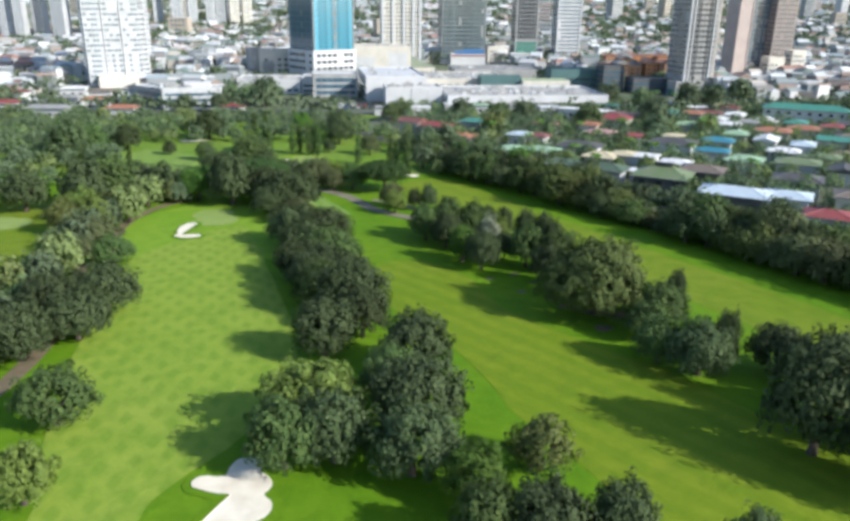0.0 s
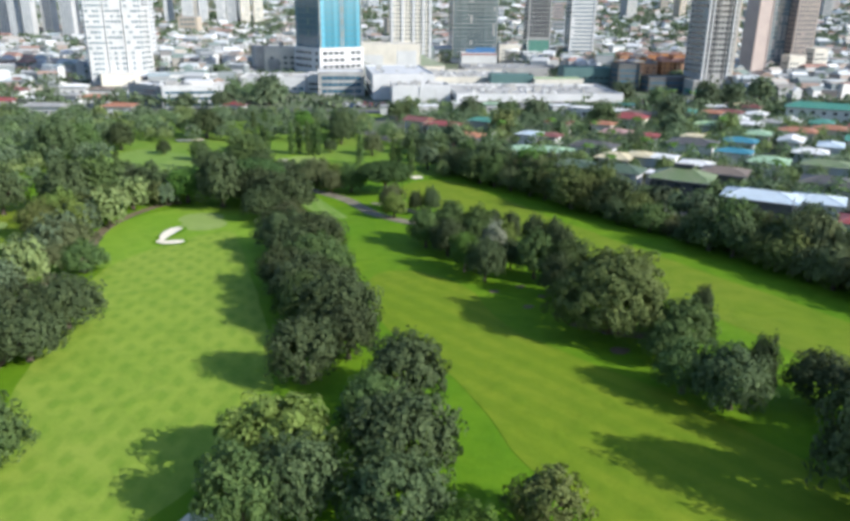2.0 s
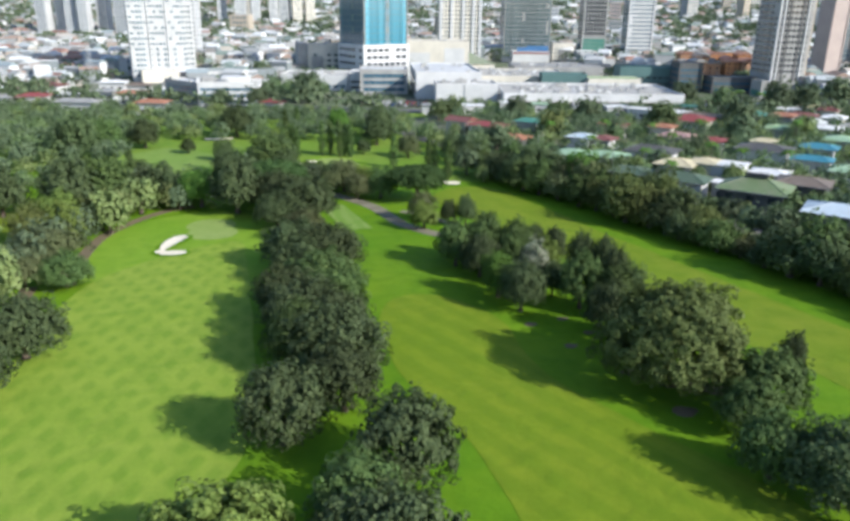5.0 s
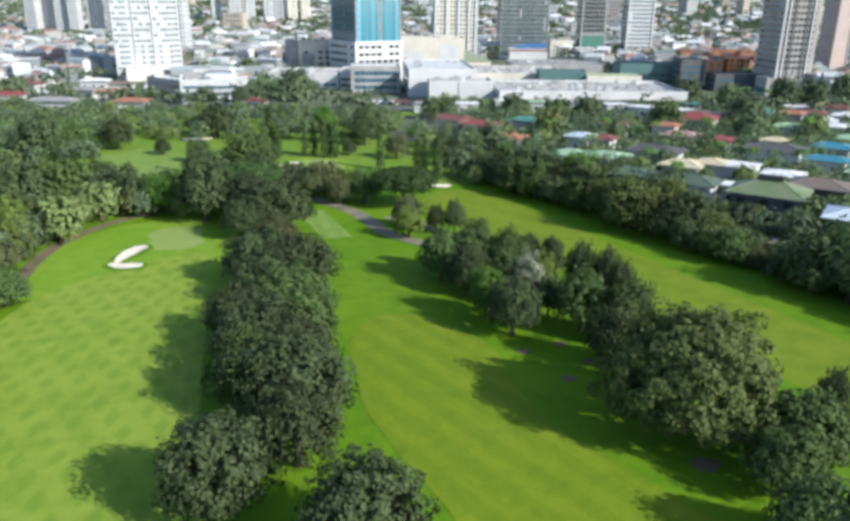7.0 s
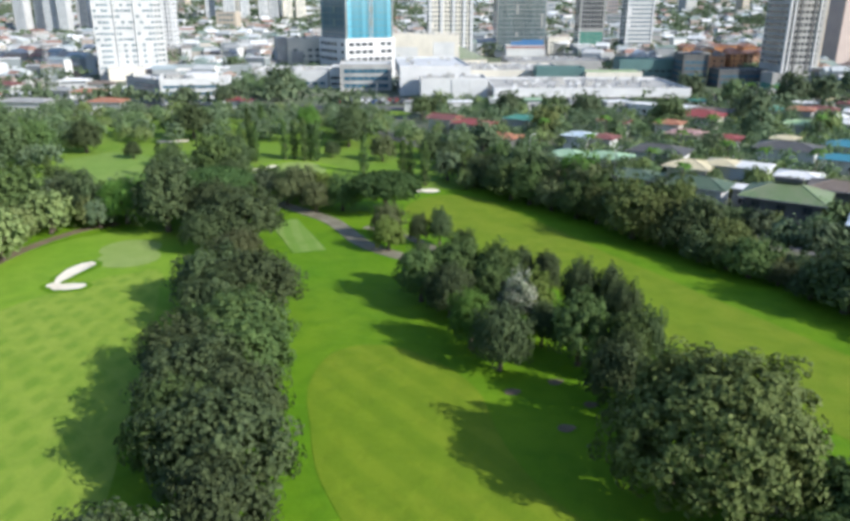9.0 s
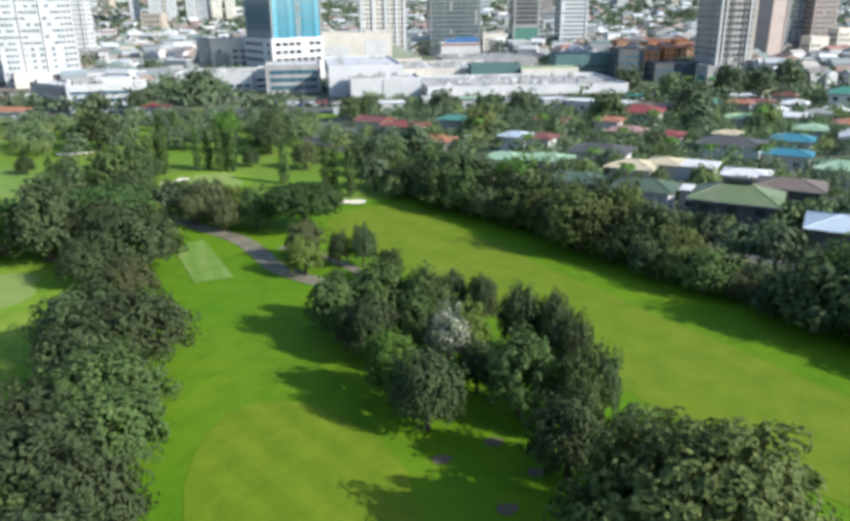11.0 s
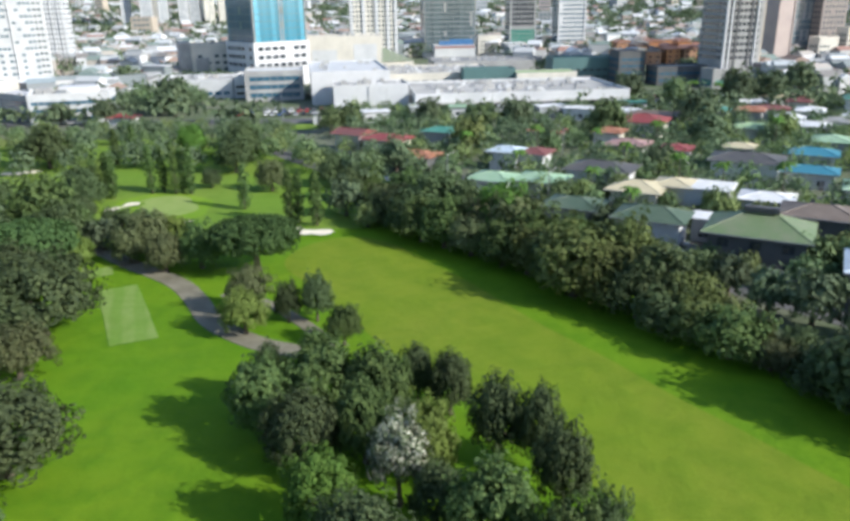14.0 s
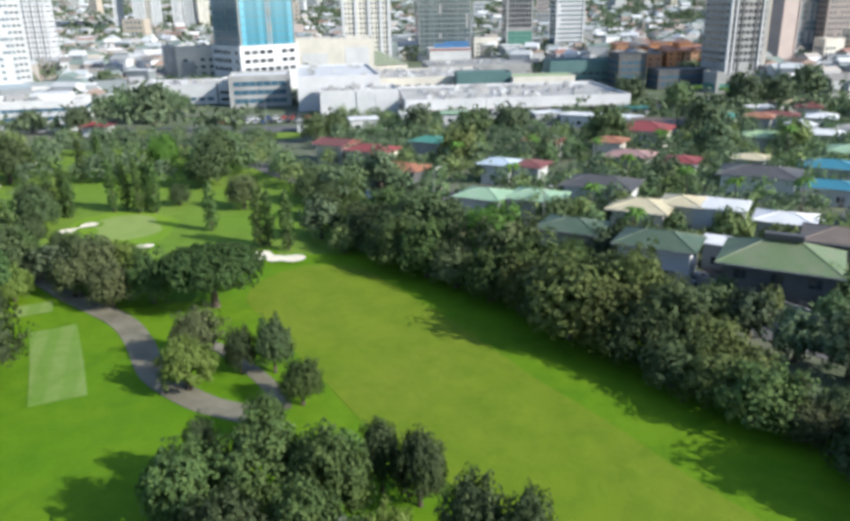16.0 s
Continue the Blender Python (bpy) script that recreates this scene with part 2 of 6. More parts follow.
M_ORANGE = surface("orange_render", (0.5, 0.23, 0.1), (0.36, 0.17, 0.09), 0.75, 0.1, 2.0, 0.1)
M_TEALW = surface("teal_cladding", (0.085, 0.16, 0.16), (0.07, 0.13, 0.13), 0.6, 0.1, 2.0, 0.1)
M_BLUEP = surface("blue_panel", (0.06, 0.17, 0.36), (0.05, 0.13, 0.28), 0.5, 0.1, 2.0, 0.1)
M_LIME = surface("lime_roof", (0.25, 0.36, 0.17), (0.19, 0.28, 0.14), 0.7, 0.2, 2.0, 0.1)
M_CONC = surface("roof_concrete", (0.42, 0.41, 0.39), (0.3, 0.3, 0.29), 0.9, 0.08, 1.5, 0.2)
M_METAL = surface("grey_metal", (0.4, 0.41, 0.42), (0.3, 0.3, 0.3), 0.45, 0.5, 3.0, 0.1, metal=0.7)
G_DARK = glass("dark_glass", (0.025, 0.032, 0.04))
G_TEAL = glass("teal_glass", (0.04, 0.18, 0.25), 0.12, (2.4, 2.4, 3.6), 0.8)
G_NAVY = glass("navy_glass", (0.035, 0.1, 0.15), 0.1, (2.4, 2.4, 3.6), 0.4)
G_GREEN = glass("green_glass", (0.07, 0.2, 0.16), 0.15, (2.0, 2.0, 3.2), 0.4)
G_GREY = glass("grey_glass", (0.06, 0.09, 0.1), 0.1, (1.6, 1.6, 3.2), 0.4)
G_SLATE = glass("slate_glass", (0.1, 0.145, 0.17), 0.15, (1.6, 1.6, 3.2), 0.4)
M_RUBBER = surface("tyre_rubber", (0.02, 0.02, 0.02), (0.03, 0.03, 0.03), 0.8)
ROOFS = {
    "green": roofing("roof_green", (0.13, 0.19, 0.085), (0.19, 0.21, 0.13)),
    "darkgreen": roofing("roof_dark_green", (0.062, 0.105, 0.065), (0.1, 0.135, 0.09)),
    "mint": roofing("roof_mint", (0.25, 0.4, 0.25), (0.33, 0.45, 0.32)),
    "cream": roofing("roof_cream", (0.56, 0.49, 0.32), (0.48, 0.42, 0.28)),
    "white": roofing("roof_white", (0.72, 0.72, 0.72), (0.58, 0.58, 0.57)),
    "dark": roofing("roof_dark", (0.07, 0.068, 0.068), (0.1, 0.095, 0.09)),
    "brown": roofing("roof_brown", (0.15, 0.115, 0.09), (0.2, 0.16, 0.13)),
    "red": roofing("roof_red", (0.27, 0.05, 0.048), (0.22, 0.06, 0.055)),
    "darkred": roofing("roof_dark_red", (0.2, 0.065, 0.055), (0.16, 0.07, 0.06)),
    "orange": roofing("roof_orange", (0.36, 0.15, 0.08), (0.3, 0.14, 0.09)),
    "pink": roofing("roof_pink", (0.36, 0.22, 0.2), (0.3, 0.18, 0.17)),
    "teal": roofing("roof_teal", (0.05, 0.22, 0.17), (0.08, 0.25, 0.19)),
    "blue": roofing("roof_blue", (0.03, 0.19, 0.27), (0.05, 0.21, 0.28)),
    "paleblue": roofing("roof_pale_blue", (0.48, 0.57, 0.64), (0.42, 0.49, 0.55)),
    "grey": roofing("roof_grey", (0.32, 0.32, 0.31), (0.24, 0.23, 0.22)),
    "lime": roofing("roof_lime", (0.36, 0.5, 0.27), (0.3, 0.43, 0.24)),
}


# ---- mesh helpers ----
def mesh_from(name, verts, faces, mats=(), index=None, smooth=False):
    me = bpy.data.meshes.new(name)
    me.from_pydata(verts, [], faces)
    for m in mats:
        me.materials.append(m)
    if index is not None:
        me.polygons.foreach_set("material_index", index)
    if smooth:
        me.polygons.foreach_set("use_smooth", [True] * len(me.polygons))
    me.update()
    return me


def part(name, bm, material, parent, label=""):
    """A bmesh (or a finished mesh) as one object under a thing or a part."""
    if isinstance(bm, bpy.types.Mesh):
        me = bm
    else:
        me = bpy.data.meshes.new(name)
        bm.to_mesh(me)
        bm.free()
    if material and not me.materials:
        me.materials.append(material)
    ob = new(name, me)
    ob.parent = parent
    if label:
        tagged(ob, label)
    return ob


def thing(name, m, label, category, group="", kind=""):
    ob = new(name)
    ob.empty_display_size = 0.5
    ob.matrix_world = m
    return tagged(ob, label, category, group, kind)


def add_box(bm, x0, y0, z0, x1, y1, z1, bevel=0.0):
    v = [bm.verts.new(p) for p in ((x0, y0, z0), (x1, y0, z0), (x1, y1, z0), (x0, y1, z0), (x0, y0, z1), (x1, y0, z1), (x1, y1, z1), (x0, y1, z1))]
    fs = [bm.faces.new([v[i] for i in q]) for q in ((0, 3, 2, 1), (4, 5, 6, 7), (0, 1, 5, 4), (1, 2, 6, 5), (2, 3, 7, 6), (3, 0, 4, 7))]
    if bevel:
        bmesh.ops.bevel(bm, geom=list({e for f in fs for e in f.edges}), offset=bevel, segments=1, affect="EDGES")
    return fs


def boxes_bm(rows, bevel=0.0):
    bm = bmesh.new()
    for r in rows:
        add_box(bm, *r, bevel)
    return bm


def add_cone(bm, a, b, ra, rb, sides=8):
    """A tapered round bar from a to b."""
    a, b = Vector(a), Vector(b)
    q = (b - a).to_track_quat("Z", "Y")
    rings = []
    for p, r in ((a, ra), (b, rb)):
        rings.append([bm.verts.new(p + q @ Vector((r * math.cos(2 * math.pi * k / sides), r * math.sin(2 * math.pi * k / sides), 0))) for k in range(sides)])
    for k in range(sides):
        j = (k + 1) % sides
        bm.faces.new((rings[0][k], rings[0][j], rings[1][j], rings[1][k]))
    bm.faces.new(rings[0][::-1])
    bm.faces.new(rings[1])


# ---- ground ----
def gz(x, y):
    """Height of the land: the course falls gently to the flat of the town, which rises again to low hills far off."""
    s = 200 - y
    return -5.04 + 0.036 * (s if s < 150 else 150) * (1 if s > 0 else 0) + 0.03 * max(0.0, y - 1100)


def axis_steps(lo, hi, fine_lo, fine_hi, step):
    out, v, g = [], fine_lo, step
    while v > lo:
        g *= 1.35
        v -= g
        out.append(max(v, lo))
    out = out[::-1] + list(np.arange(fine_lo, fine_hi + 0.1, step))
    v, g = fine_hi, step
    while v < hi:
        g *= 1.35
        v += g
        out.append(min(v, hi))
    return out


def course_edge(y):
    """The x at which the course ends and the tree belt before the village begins."""
    return float(np.interp(y, [0, 60, 95, 126, 151, 170, 187, 207, 221, 233, 247, 270, 345], [128, 114, 98, 86, 72, 61, 49, 38, 25, 17, 10, 2, -40]))


def build_ground():
    xs, ys = axis_steps(-4200, 4200, -200, 238, 6), axis_steps(-3000, 4800, -22, 422, 6)
    verts = [(x, y, gz(x, y)) for y in ys for x in xs]
    w = len(xs)
    faces, index = [], []
    for j in range(len(ys) - 1):
        for i in range(w - 1):
            faces.append((j * w + i, j * w + i + 1, (j + 1) * w + i + 1, (j + 1) * w + i))
            cx, cy = (xs[i] + xs[i + 1]) / 2, (ys[j] + ys[j + 1]) / 2
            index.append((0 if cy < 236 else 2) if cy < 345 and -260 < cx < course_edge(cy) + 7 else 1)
    g = new("ground", mesh_from("ground", verts, faces, (M_ROUGH, M_URBAN, M_HAZED_ROUGH), index, True))
    return tagged(g, "green mown rough grass of a golf course running into town ground", "ground", kind="structure")


build_ground()


def catmull(points, per=8):
    """A smooth line through some points of any dimension."""
    p = [np.array(q, float) for q in points]
    p = [2 * p[0] - p[1], *p, 2 * p[-1] - p[-2]]
    out = []
    for a, b, c, d in zip(p, p[1:], p[2:], p[3:]):
        for k in range(per):
            t = k / per
            out.append(0.5 * (2 * b + (c - a) * t + (2 * a - 5 * b + 4 * c - d) * t * t + (3 * b - a - 3 * c + d) * t**3))
    return out + [p[-2]]


def turf_strip(name, rows, material, label, category, lift=0.035, across=8, wobble=0.5):
    """A sheet of turf or paving given by rows of y, left x and right x."""
    line = catmull(rows, 8)
    verts, faces = [], []
    for j, (y, a, b) in enumerate(line):
        a += wobble * noise.noise((y * 0.11, 3.3, 0))
        b += wobble * noise.noise((y * 0.11, 9.1, 0))
        for i in range(across + 1):
            x = a + (b - a) * i / across
            verts.append((x, y, gz(x, y) + lift))
    for j in range(len(line) - 1):
        for i in range(across):
            q = j * (across + 1) + i
            faces.append((q, q + 1, q + across + 2, q + across + 1))
    return tagged(new(name, mesh_from(name, verts, faces, (material,), smooth=True)), label, category, kind="structure")


def turf_patch(name, centre, lobes, material, label, category, lift=0.05, rings=6, n=48, kind="structure", parent=None, dish=0.0):
    """A rounded sheet: the outline is the hull of some discs (dx, dy, r), seen from the centre."""
    cx, cy = centre
    verts, faces = [(cx, cy, gz(cx, cy) + lift - dish)], []
    for k in range(n):
        t = 2 * math.pi * k / n
        u, far = (math.cos(t), math.sin(t)), 0.3
        for dx, dy, r in lobes:
            along, off = dx * u[0] + dy * u[1], dx * u[1] - dy * u[0]
            if abs(off) < r:
                far = max(far, along + math.sqrt(r * r - off * off))
        far *= 1 + 0.05 * noise.noise((u[0] * 1.7 + cx, u[1] * 1.7, 0.4))
        for j in range(1, rings + 1):
            x, y = cx + u[0] * far * j / rings, cy + u[1] * far * j / rings
            verts.append((x, y, gz(x, y) + lift - dish * (1 - (j / rings) ** 2)))
    for k in range(n):
        a, b = 1 + k * rings, 1 + (k + 1) % n * rings
        faces.append((0, a, b))
        for j in range(rings - 1):
            faces.append((a + j, a + j + 1, b + j + 1, b + j))
    me = mesh_from(name, verts, faces, (material,), smooth=True)
    if parent:
        return part(name, me, None, parent, label)
    return tagged(new(name, me), label, category, kind=kind)


def ribbon(name, points, width, material, label, category, lift=0.06):
    """A path or road along a line of x, y."""
    line = catmull(points, 8)
    verts, faces = [], []
    for i, p in enumerate(line):
        d = line[min(i + 1, len(line) - 1)] - line[max(i - 1, 0)]
        nrm = np.array([-d[1], d[0]]) / max(1e-6, math.hypot(d[0], d[1]))
        for s in (-0.5, 0.5):
            q = p + nrm * width * s
            verts.append((q[0], q[1], gz(q[0], q[1]) + lift))
    top = len(verts)
    verts += [(x, y, z - 0.3) for x, y, z in verts]
    for i in range(len(line) - 1):
        faces.append((2 * i, 2 * i + 1, 2 * i + 3, 2 * i + 2))
        faces.append((2 * i, 2 * i + 2, top + 2 * i + 2, top + 2 * i))
        faces.append((2 * i + 1, top + 2 * i + 1, top + 2 * i + 3, 2 * i + 3))
    return tagged(new(name, mesh_from(name, verts, faces, (material,))), label, category, kind="structure")


turf_strip("fairway_west", [(-60, -30, -18), (20, -34, -21), (45, -36, -24), (60, -37, -26), (66, -39, -24.5), (74, -42, -20), (84, -45, -17), (95, -48, -16), (104, -50, -17.5), (115, -52, -20), (130, -56, -25), (145, -57, -29.5), (155, -54, -33), (163, -50, -36), (170, -46, -38), (173, -43, -40)], M_FAIR, "yellow-green fairway mown in a diamond pattern", "fairway")
turf_strip("fairway_middle", [(-60, 60, 110), (20, 34, 72), (40, 30, 66), (60, 23, 58), (70, 19, 52), (80, 14, 45), (90, 11, 39), (99, 8, 32), (107, 3, 25), (114, -1, 19), (121, -3.6, 15.5), (128, -5.6, 13.5), (134, -6.8, 12), (139, -6.6, 9.5), (142.5, -5.4, 6), (144.6, -3.6, 3), (145.4, -1.8, 0.6)], M_FAIRB, "bright green fairway mown in broad stripes", "fairway")
turf_strip("fairway_east", [(-40, 110, 140), (60, 72, 100), (80, 66, 90), (100, 60, 80), (120, 52, 72), (135, 42, 64), (150, 35, 56), (162, 29, 49.5), (177, 18, 42), (190, 11, 35), (205, 3, 28), (216, -3, 21), (225, -1, 16), (230, 4, 10)], M_FAIRC, "worn yellow-green fairway beside a belt of trees", "fairway")
turf_strip("fairway_far_west", [(100, -118, -84), (130, -110, -76), (160, -108, -80), (185, -112, -86), (205, -110, -96)], M_FAIRC, "light green fairway behind a row of trees", "fairway")
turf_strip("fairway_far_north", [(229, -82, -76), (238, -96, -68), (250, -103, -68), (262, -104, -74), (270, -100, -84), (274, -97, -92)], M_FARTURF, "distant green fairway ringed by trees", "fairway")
turf_strip("green_surround", [(146, -60, -24), (160, -65, -27), (174, -68, -31), (186, -66, -36), (194, -60, -41), (198, -54, -46)], M_APRON, "bright green mown surround of a putting green", "apron", 0.02)
turf_patch("green_apron", (-49, 181), [(0, 0, 8), (1, 5, 8), (0, -4, 8)], M_APRON, "mown apron round a putting green", "apron", 0.05)
turf_patch("putting_green", (-49, 182), [(-1.2, 3, 5.4), (1.2, -3, 5.4)], M_GREEN, "pale smooth putting green", "putting green", 0.075)
turf_patch("green_apron", (-35, 255), [(0, 0, 10), (2, -5, 8), (-3, 4, 9)], M_APRON, "mown apron round a distant green", "apron", 0.05)
turf_patch("putting_green", (-35, 256), [(-1.5, 3, 6), (1.5, -3, 6)], M_GREEN, "pale putting green beside tall columnar trees", "putting green", 0.075)
turf_patch("putting_green", (-98, 174), [(0, 0, 6), (-3, 2, 5)], M_GREEN, "greyish putting green behind trees", "putting green", 0.075)


turf_patch("park_lawn", (-18.5, 361), [(0, 0, 5.5), (-1, 4, 4.5)], M_HAZED_ROUGH, "small bright lawn before the shopping centre", "lawn", 0.09)
ribbon("tee", [(-17.4, 185.3), (-22.4, 196), (-27.5, 206.4)], 6.0, M_TEE, "long rectangular tee of pale worn turf", "tee", 0.07)
ribbon("tee", [(-32.6, 211.5), (-33.5, 213.5), (-34.4, 215.6)], 5.0, M_TEE, "small square tee of pale turf", "tee", 0.07)
ribbon("cart_path", [(-52, 246), (-42, 231), (-31.4, 219.6), (-19.5, 209), (-14.2, 201.7), (-8.7, 191.5), (-2, 184.7), (3.1, 181.8), (6.5, 180.4)], 3.5, M_PATH, "grey concrete cart path winding between trees", "path")
ribbon("cart_path", [(-10, 203), (-3, 199), (3, 191.5), (6.5, 186), (8, 182)], 2.0, M_PATH, "narrow concrete branch of the cart path", "path")
ribbon("cart_path", [(-66, 142), (-57, 118), (-55, 104), (-54, 90), (-55, 70)], 2.6, M_SOIL, "brown dirt path under the trees", "path")
ribbon("bare_ground", [(-60, 143), (-63, 150), (-64.5, 155), (-67, 163), (-69, 173.5), (-68.5, 185), (-65.4, 196.4), (-60.5, 202)], 2.4, M_SOIL, "strip of bare pinkish soil at the foot of trees", "soil", 0.05)
ribbon("bare_ground", [(27, 119.5), (31, 117), (35, 115), (39, 114.5)], 2.6, M_SOIL, "strip of bare pinkish soil at the foot of trees", "soil", 0.05)
for x, y, r in ((16, 133.8, 0.8), (21, 136.6, 0.8), (24.2, 131.5, 0.7), (27.1, 160, 0.9), (31.8, 108.8, 1.3), (21, 126.4, 0.8)):
    turf_patch("bare_ground", (x, y), [(0, 0, r), (0.8 * r, 0.3 * r, 0.6 * r)], M_SOIL, "worn patch of bare pinkish soil under trees", "soil", 0.05, rings=3, n=20)
ribbon("village_road", [(-30, 330), (-4, 292), (16, 268), (38, 240), (67, 202), (92, 163), (112, 120), (126, 70)], 6.0, M_ROAD, "grey asphalt village road behind the trees", "road")
ribbon("village_road", [(60, 213), (95, 240), (150, 282), (210, 330)], 5.0, M_ROAD, "grey side street between houses", "road")
ribbon("village_road", [(20, 268), (62, 298), (120, 345), (180, 392)], 5.0, M_ROAD, "grey side street between houses", "road")
ribbon("town_road", [(-420, 372), (-250, 384), (-100, 380), (0, 376), (80, 370), (160, 388), (300, 430)], 12.0, M_ROAD, "wide town road in front of the shopping centre", "road")


def bunker(centre, lobes, label):
    """Sand in a shallow dish inside a raised grass lip."""
    cx, cy = centre
    b = thing("sand_bunker", pose(0, 0, 0), label, "bunker", "sand bunkers")
    turf_patch("lip", centre, [(dx, dy, r + 0.9) for dx, dy, r in lobes], M_ROUGH, "raised turf lip", "", 0.1, parent=b)
    turf_patch("sand", centre, lobes, M_SAND, "pale raked sand", "", 0.2, parent=b, dish=0.06)
    return b


bunker((-18, 64), [(-3.4, 2.0, 1.3), (-1.5, 1.6, 1.6), (1.5, 1.5, 2.4), (2.2, -2.5, 2.4), (0.5, 5, 1.8), (0.5, -5, 2.6)], "large pale sand bunker beside a dark tree")
bunker((-52.9, 164), [(0, 0, 1.1), (1.4, -0.8, 1.3), (2.6, -0.5, 1.6), (3.5, -0.2, 1.5), (-0.5, 3.5, 1.2), (-0.5, 6, 1.2), (-0.3, 8, 1.8), (0, 10, 1.8), (0, 11, 1.4)], "white V-shaped sand bunker before a green")
bunker((-1.5, 233.5), [(-3.2, 1.5, 2.0), (-2.5, 3, 1.6), (0, 0.2, 1.7), (3.2, 0, 2.0)], "white two-lobed sand bunker at a fairway's end")
bunker((-44.5, 255.5), [(-1.5, -2, 1.6), (1.4, 2.2, 1.7)], "long white sand bunker beside a green")
bunker((-27.5, 242), [(-0.8, 0, 1.3), (1, 0.6, 1.2)], "small white sand bunker beside a green")
bunker((-8.5, 237.5), [(-0.8, 1, 1.0), (0.8, -1, 0.9)], "small white sand bunker under trees")
bunker((-90, 322), [(-4, 0, 2.0), (0, 0.6, 2.2), (4, 1, 2)], "distant pale sand bunker among trees")
bunker((-85, 293), [(-3, -0.6, 2.0), (0, 0, 2.2), (3, 1, 2.0)], "distant white sand bunker on a hole far off")


def build_backdrop():
    """The pale distance behind the town, an arc far off: painted haze that glows."""
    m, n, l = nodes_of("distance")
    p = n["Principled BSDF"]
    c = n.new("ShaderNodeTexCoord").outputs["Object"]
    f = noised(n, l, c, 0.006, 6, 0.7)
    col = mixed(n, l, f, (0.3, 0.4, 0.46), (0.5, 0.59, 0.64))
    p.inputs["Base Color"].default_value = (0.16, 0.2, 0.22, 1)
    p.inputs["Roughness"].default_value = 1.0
    # the haze colour is emitted by the arc itself, which is no lamp
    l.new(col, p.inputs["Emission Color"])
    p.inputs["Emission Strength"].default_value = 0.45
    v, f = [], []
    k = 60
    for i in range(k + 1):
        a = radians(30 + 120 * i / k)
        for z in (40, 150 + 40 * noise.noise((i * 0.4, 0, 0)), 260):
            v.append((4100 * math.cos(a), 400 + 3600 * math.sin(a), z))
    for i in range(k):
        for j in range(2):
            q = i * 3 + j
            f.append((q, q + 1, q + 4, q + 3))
    tagged(new("backdrop", mesh_from("backdrop", v, f, (m,))), "glowing backdrop painted as pale blue-grey haze behind the town", "backdrop", kind="structure")


build_backdrop()


# ---- trees ----
def leaf_mesh(name, centres, normals, size, rng, material, core=None, core_mat=None):
    """Leaf sprays: one bent quad (two triangles) at each centre, turned about its normal."""
    k = len(centres)
    nrm = normals + rng.normal(0, 0.45, (k, 3))
    nrm /= np.linalg.norm(nrm, axis=1)[:, None] + 1e-9
    side = np.cross(nrm, rng.normal(0, 1, (k, 3)))
    side /= np.linalg.norm(side, axis=1)[:, None] + 1e-9
    up = np.cross(nrm, side)
    s = size * rng.uniform(0.6, 1.3, (k, 1))
    a, b = side * s, up * s * rng.uniform(0.5, 0.9, (k, 1))
    lift = nrm * s * 0.25
    v = np.stack([centres - a - lift, centres - b, centres + a - lift, centres + b], 1).reshape(-1, 3)
    nv, nf = len(v), k
    faces = np.arange(nv).reshape(-1, 4)
    idx = np.zeros(nf, int)
    if core is not None:
        cv, cf = core
        faces = list(map(tuple, faces)) + [tuple(nv + i for i in f) for f in cf]
        v = np.concatenate([v, cv])
        idx = np.concatenate([idx, np.zeros(len(cf), int)])
    return mesh_from(name, v.tolist(), [tuple(f) for f in faces] if core is None else faces, (material,), idx.tolist())


